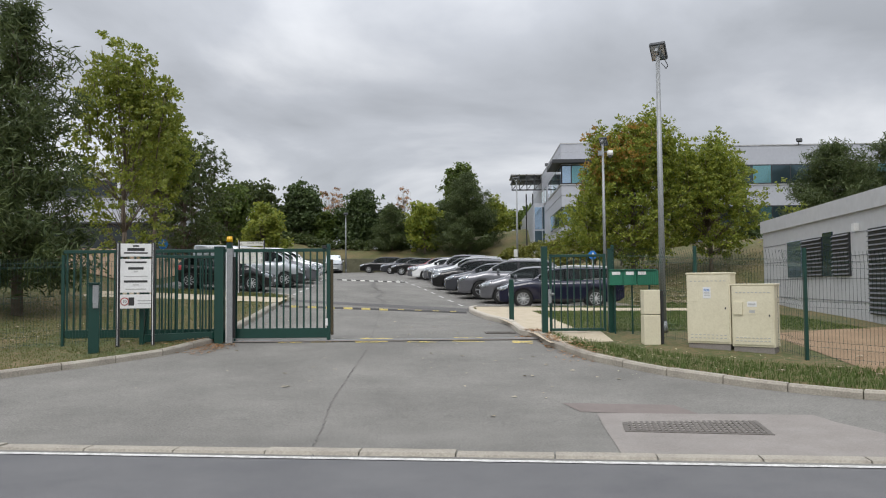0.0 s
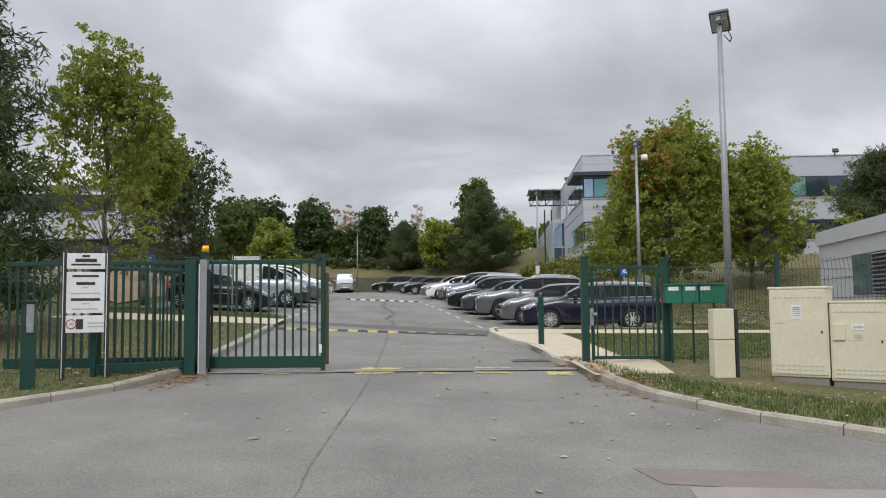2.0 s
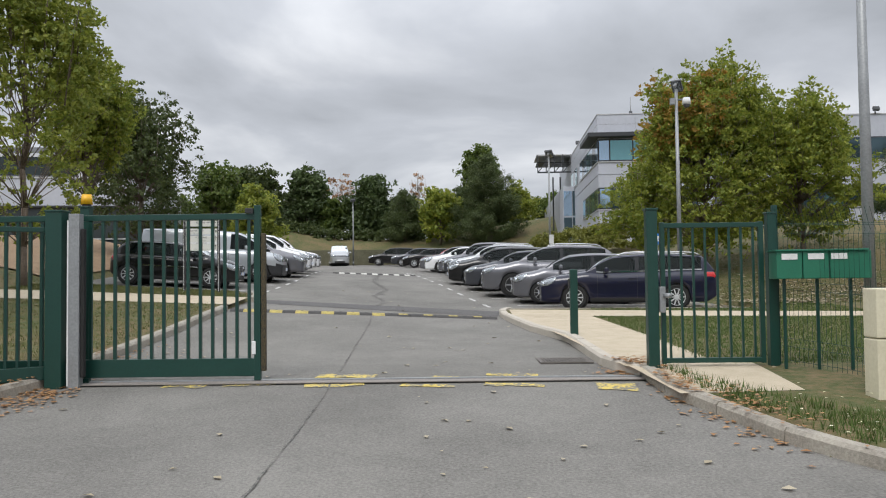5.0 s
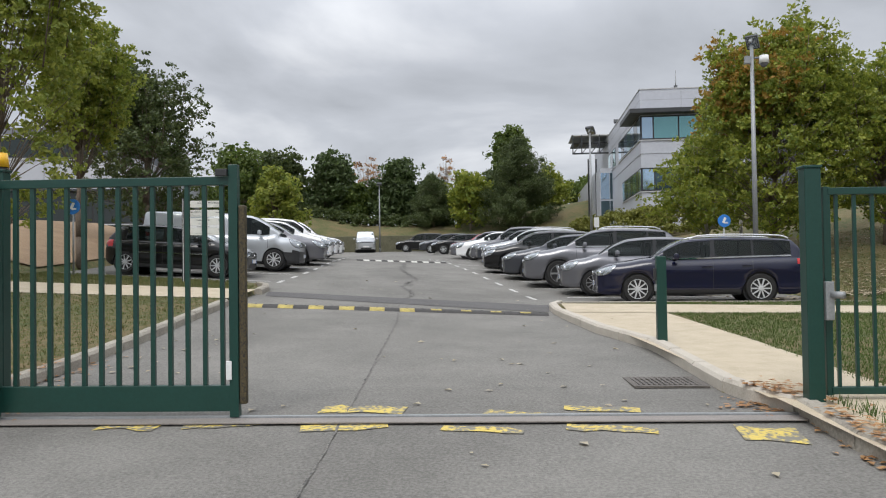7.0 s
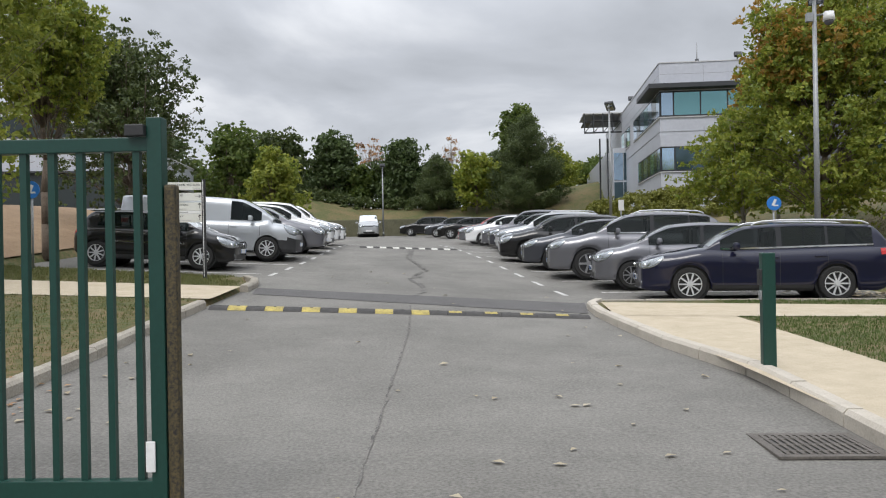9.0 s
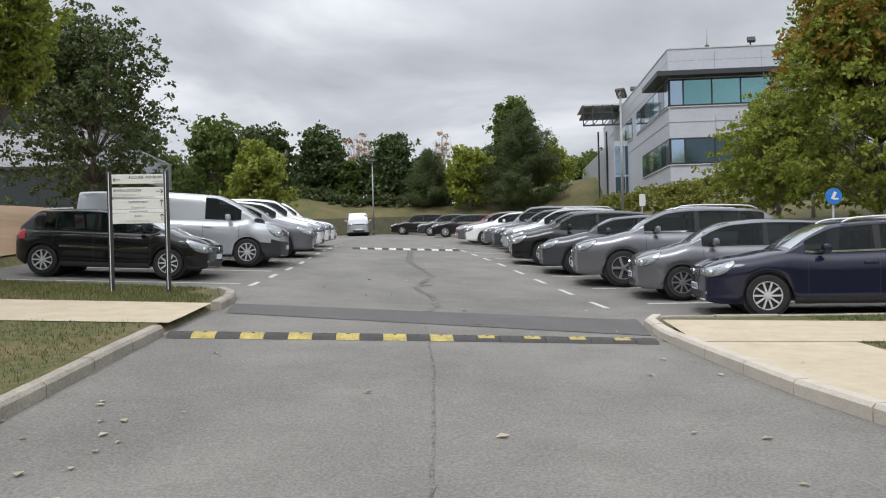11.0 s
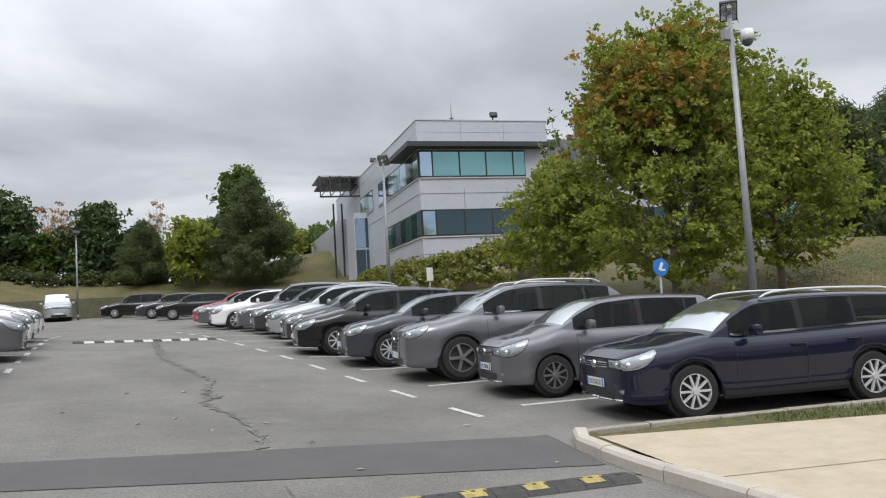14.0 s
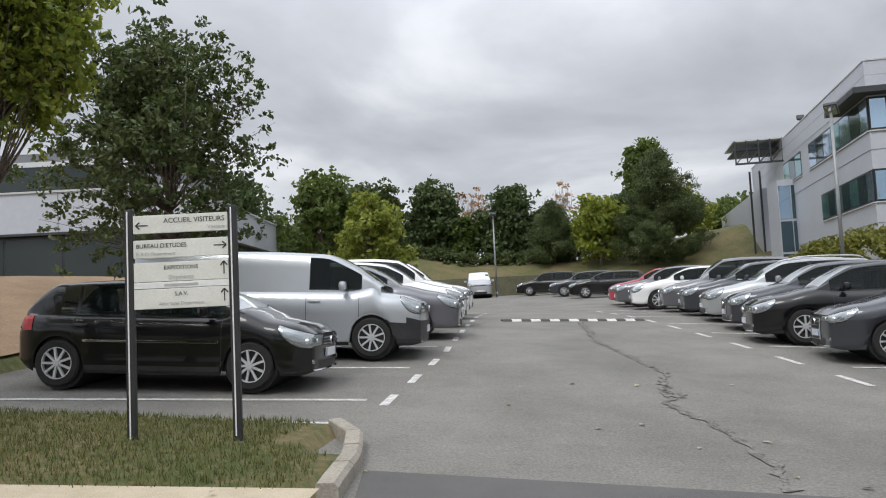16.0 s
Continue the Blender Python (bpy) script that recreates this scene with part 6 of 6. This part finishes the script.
broadleaf(*up(8.7, 43.2, 6.7), 2.1, 1.0, LEAF_MAPLE, "small round green tree beside the maples", 15000, 0.08, 17, TRUNK_PALE, 0.09, spiky=0.4)
broadleaf(*up(10.6, 45.0, 9.4), 1.9, 2.0, LEAF_GREEN, "sparse birch with fine leaves", 5000, 0.06, 19, TRUNK_PALE, 0.08, spiky=0.5)
broadleaf(*up(16.7, 36.0, 5.1), 1.15, 1.9, LEAF_LIGHT, "young staked tree with light green leaves", 4200, 0.08, 21, TRUNK_PALE, 0.045, tips=34, sparse=1.3)
pine(*up(28.0, 47.5, 10.4), 3.8, "broad dark pine on the bank", 23, 0.2, 22, 1.8)
pine(*up(32.0, 49.0, 12.2), 4.0, "broad dark pine on the bank", 25, 0.2, 24, 1.8)
pine(*up(23.4, 46.0, 9.6), 3.0, "low dark pine on the bank", 27, 0.1, 18, 1.8)
pine(*up(37.0, 48.0, 13.8), 4.5, "broad dark pine on the bank", 29, 0.2, 26, 1.8)
# far end
pine(*up(4.0, 88, 14.0), 3.9, "large conifer at the end of the car park", 31, 0.3, 24, 2.2)
broadleaf(*up(3.2, 92, 15.6), 2.2, 3.0, LEAF_GREEN, "tall green tree at the end of the car park", 4500, 0.22, 33, spiky=0.8)
broadleaf(*up(-0.8, 90, 11.2), 2.6, 0.6, LEAF_MAPLE, "yellowish green tree at the far end", 4500, 0.22, 35, spiky=0.5)
broadleaf(*up(-8.6, 97, 13.2), 3.3, 0.6, LEAF_DARK, "dark round tree on the far bank", 7000, 0.24, 37)
pine(*up(-4.6, 92, 11.0), 2.4, "low dark conifer on the far bank", 39, 0.2, 14, 2.0)
broadleaf(*up(-3.6, 104, 14.2), 1.5, 3.0, LEAF_BROWN, "nearly bare birch on the far bank", 300, 0.16, 41, TRUNK_PALE, 0.1, spiky=1.2)
broadleaf(*up(-12.8, 104, 14.0), 2.6, 2.0, LEAF_BROWN, "nearly bare birch on the far bank", 600, 0.16, 43, TRUNK_PALE, 0.1, spiky=1.2)
broadleaf(*up(-16.0, 97, 14.0), 3.2, 1.0, LEAF_DARK, "dark green tree on the far bank", 6500, 0.24, 45, spiky=0.5)
broadleaf(*up(-21.5, 95, 14.2), 3.4, 1.0, LEAF_PURPLE, "brownish green tree on the far bank", 5000, 0.22, 47, spiky=0.8)
broadleaf(*up(-12.8, 60, 7.9), 1.9, 0.3, LEAF_LIGHT, "low yellow green tree beside the bank", 5500, 0.15, 49)
broadleaf(*up(-17.0, 66, 10.0), 2.6, 0.6, LEAF_GREEN, "green tree beside the bank", 5500, 0.18, 51, spiky=0.5)
broadleaf(*up(-20.5, 60, 9.6), 2.8, 0.6, LEAF_DARK, "dark green tree beside the bank", 5500, 0.18, 53, spiky=0.5)
broadleaf(*up(-26.0, 75, 11.5), 3.6, 0.8, LEAF_PURPLE, "brownish tree beyond the low building", 5000, 0.2, 55)
broadleaf(*up(8.4, 104, 12.6), 3.0, 0.5, LEAF_LIGHT, "pale green tree behind the office", 4500, 0.22, 57)
broadleaf(*up(13.5, 112, 12.0), 3.6, 0.8, LEAF_GREEN, "green tree behind the office", 4000, 0.22, 58)
for i in range(12):
    broadleaf(-70 + 12.5 * i, 118 + 6 * math.sin(i * 2.3), 4.0 + 1.0 * math.sin(i * 1.7), 6.2, 0.3, (LEAF_DARK, LEAF_GREEN, LEAF_PURPLE)[i % 3], "distant tree on the skyline", 2600, 0.4, 60 + i, tips=50)


for i in range(11):
    broadleaf(*up(-38 + 4.1 * i, 101 + 4 * math.sin(i * 1.9), 11.2 + 1.3 * math.sin(i * 2.7)), 2.9, 0.4, (LEAF_GREEN, LEAF_DARK, LEAF_PURPLE)[i % 3], "green tree in the belt along the far bank", 4200, 0.22, 120 + i, tips=45, spiky=0.5)


def shrub_bank(name, pts, h, leaf, label, n, size, seed):
    """A long mound of clipped shrubs following the ground."""
    rng = np.random.default_rng(seed)
    root = empty(name, Matrix.Identity(4), label, "hedge")
    cen = []
    for (x0, y0, w0), (x1, y1, w1) in zip(pts, pts[1:]):
        L = math.hypot(x1 - x0, y1 - y0)
        for k in range(int(L * 26)):
            u = rng.uniform()
            w = w0 + (w1 - w0) * u
            v = rng.uniform(-1, 1)
            x = x0 + (x1 - x0) * u - (y1 - y0) / L * v * w
            y = y0 + (y1 - y0) * u + (x1 - x0) / L * v * w
            z = ground_z(x, y)
            top_ = h * (1 - abs(v) ** 3) * (0.8 + 0.25 * noise.noise((x * 0.8, y * 0.8, 3)))
            cen.append((x, y, z + top_ * (1 - 0.5 * rng.uniform() ** 3)))
    q, f = leaf_cloud(np.array(cen), n, size, 0.12, rng)
    np_mesh("foliage", q, f, leaf, root, "stuff")
    return root


shrub_bank("hedge", [(4.9, 54.0, 1.3), (8.5, 55.2, 2.4), (13.0, 54.6, 2.8), (19.0, 53.6, 2.6)], 1.9, HEDGE, "broad low hedge of yellow green shrubs", 48000, 0.085, 71)
shrub_bank("shrubs", [(17.5, 53.6, 2.2), (22, 54, 2.0)], 1.2, LEAF_DARK, "dark shrubs beside the office", 6000, 0.12, 73)
shrub_bank("bank_shrubs", [(-24, 95, 1.5), (-14, 93.5, 1.5), (2, 94, 1.5)], 1.0, LEAF_PURPLE, "low brownish scrub on the far bank", 12000, 0.16, 75)


# ---- grass, flowers and fallen leaves ----
def tufts(name, area, n, h, material, label, seed, inside=lambda x, y: True):
    """Grass blades standing on the lawn within a stretch of the plan."""
    rng = np.random.default_rng(seed)
    vs, fs = [], []
    x0, x1, y0, y1 = area
    k = 0
    for _ in range(n):
        x, y = rng.uniform(x0, x1), rng.uniform(y0, y1)
        if any(paved(x + a, y + b) for a, b in ((0, 0), (0.28, 0), (-0.28, 0), (0, 0.25), (0, -0.25))) or not inside(x, y):
            continue
        z = ground_z(x, y) - 0.01
        for _b in range(3):
            a = rng.uniform(0, 6.283)
            hh = h * rng.uniform(0.5, 1.3)
            dx, dy = math.cos(a), math.sin(a)
            ox, oy = rng.normal(0, 0.03, 2)
            w = 0.006
            vs += [(x + ox - dy * w, y + oy + dx * w, z), (x + ox + dy * w, y + oy - dx * w, z), (x + ox + dx * hh * 0.5, y + oy + dy * hh * 0.5, z + hh)]
            fs.append((k, k + 1, k + 2))
            k += 3
    o = link(name, vs, fs, material)
    return tagged(o, label, "grass", kind="stuff")


def off_path(x, y):
    if 1.2 < x < 3.5 and 17 < y < 29.5:
        return x > 3.2 and y < 27.2 - 0.14 * (x - 3)
    if x > 1 and 26.0 < y < 29.6:
        lo = 27.4 - 0.145 * (x - 1.4)
        return y < lo - 0.05 or y > lo + 2.0 - 0.06 * (x - 1.4)
    if x < -5 and 26.5 < y < 29.7:
        lo = 27.75 + 0.088 * (x + 5.35)
        return y < lo or y > lo + 1.75 + 0.036 * (x + 5.35)
    return True


tufts("grass_verge", (2.4, 9, 11.4, 19), 14000, 0.10, GRASS_GREEN, "green weedy verge beside the kerb", 81, lambda x, y: y < np.interp(x, [2.2, 2.75, 3.63, 4.85, 5.95, 8.5, 14], [19, 15.9, 14.43, 13.06, 12.28, 11.2, 9.6]) + 2.3)
tufts("grass_lawn_a", (2.9, 10, 19.2, 31), 34000, 0.05, GRASS_GREEN, "short green lawn between the paths", 82, off_path)
tufts("grass_lawn_b", (-14, -5.2, 13, 28.0), 26000, 0.05, GRASS, "short patchy lawn beside the drive", 83, off_path)
tufts("grass_island", (-11.5, -5.3, 29, 32), 9000, 0.06, GRASS, "patchy grass round the direction sign", 84, off_path)
tufts("grass_bank", (7, 20, 30.5, 42), 22000, 0.06, GRASS, "dry grass on the bank", 85)
tufts("grass_bank_left", (-17, -11.7, 28, 44), 5000, 0.06, GRASS, "dry grass on the bank", 86)


def litter(name, spots, n, material, label, seed, size=0.05, z_of=None):
    """Fallen leaves lying about spots of (x, y, radius)."""
    rng = np.random.default_rng(seed)
    vs, fs = [], []
    k = 0
    for _ in range(n):
        cx_, cy_, rx_, ry_ = spots[rng.integers(0, len(spots))]
        x, y = cx_ + rng.normal(0, rx_), cy_ + rng.normal(0, ry_)
        z = (road_z(x, y) if paved(x, y) else ground_z(x, y) + 0.03) + 0.012
        a = rng.uniform(0, 6.283)
        s = size * rng.uniform(0.6, 1.5)
        c_, s_ = math.cos(a), math.sin(a)
        for u, v, w in ((-1, 0, 0.0), (0, 0.6, 0.35), (1, 0, 0.1), (0, -0.6, 0.3)):
            vs.append((x + (c_ * u - s_ * v) * s, y + (s_ * u + c_ * v) * s, z + w * s * rng.uniform(0.3, 1)))
        fs += [(k, k + 1, k + 2), (k, k + 2, k + 3)]
        k += 4
    return tagged(link(name, vs, fs, material), label, "leaves", kind="stuff")


litter("fallen_leaves", [(-4.95, 18.3, 0.25, 0.35), (2.35, 18.0, 0.12, 0.5), (2.7, 16.8, 0.2, 0.6), (2.15, 19.3, 0.2, 0.2), (-5.2, 20.5, 0.2, 0.8), (-5.1, 17.9, 0.3, 0.4)], 900, LEAF_BROWN, "heap of brown fallen leaves by the kerb", 91, 0.035)
litter("fallen_leaves", [(1.2, 16, 1.6, 2.2), (-1.5, 16, 2, 2.5), (0.5, 22, 1.0, 3), (-2, 33, 2.5, 3), (-4.4, 22, 0.4, 2)], 130, LEAF_PALE, "pale fallen leaves scattered over the asphalt", 92, 0.04)
litter("fallen_leaves", [(11, 34.5, 3.0, 1.8), (14, 37, 3, 2.5), (8.5, 31, 1.5, 0.6), (13.5, 34.2, 2.0, 0.9), (15.5, 34.5, 1.5, 0.8)], 2600, LEAF_PALE, "pale fallen leaves scattered on the bank", 93, 0.07)
litter("flowers", [(3.6, 15.9, 0.4, 0.8), (5.0, 15.0, 0.7, 0.5)], 90, mat("white_petals", (0.7, 0.7, 0.6), (0.78, 0.74, 0.4), 0.8), "small white flowers in the verge", 94, 0.02)
litter("dry_stones", [(10, 14.5, 1.8, 0.8), (-9, 20, 1.5, 2.0)], 160, LEAF_PALE, "pale leaves and stones on bare earth", 95, 0.06)

# ---- small signs of the car park ----
def pole_sign(x, y, ztop, disc, label):
    z = ground_z(x, y)
    root = empty("pole_sign", Matrix.Translation((x, y, z)), label, "sign", "small signs")
    h = ztop - z
    tubepart("pole", (0, 0, -0.05), (0, 0, h), 0.025, GALV, root, n=8)
    if disc:
        bm = bmesh.new()
        bmesh.ops.create_cone(bm, cap_ends=True, segments=28, radius1=0.19, radius2=0.19, depth=0.02, matrix=Matrix.Translation((0, -0.035, h)) @ Matrix.Rotation(radians(90), 4, "X"))
        part("disc", bm, BLUE_SIGN, root)
        boxpart("symbol", (0.0, -0.048, h + 0.02), (0.07, 0.004, 0.18), WHITE_PL, root, 0, rot=Matrix.Rotation(radians(25), 4, "Y"))
        boxpart("symbol", (0.05, -0.049, h - 0.06), (0.11, 0.004, 0.04), WHITE_PL, root, 0)
    else:
        boxpart("plate", (0, -0.03, h - 0.15), (0.2, 0.01, 0.4), WHITE_PL, root, 0.002)


pole_sign(7.05, 36.0, 3.02, True, "round blue pictogram sign on a thin pole")
pole_sign(4.5, 44.0, 3.6, False, "small white plate on a thin pole")
pole_sign(-10.5, 31.4, 3.4, True, "round blue pictogram sign on a thin pole")
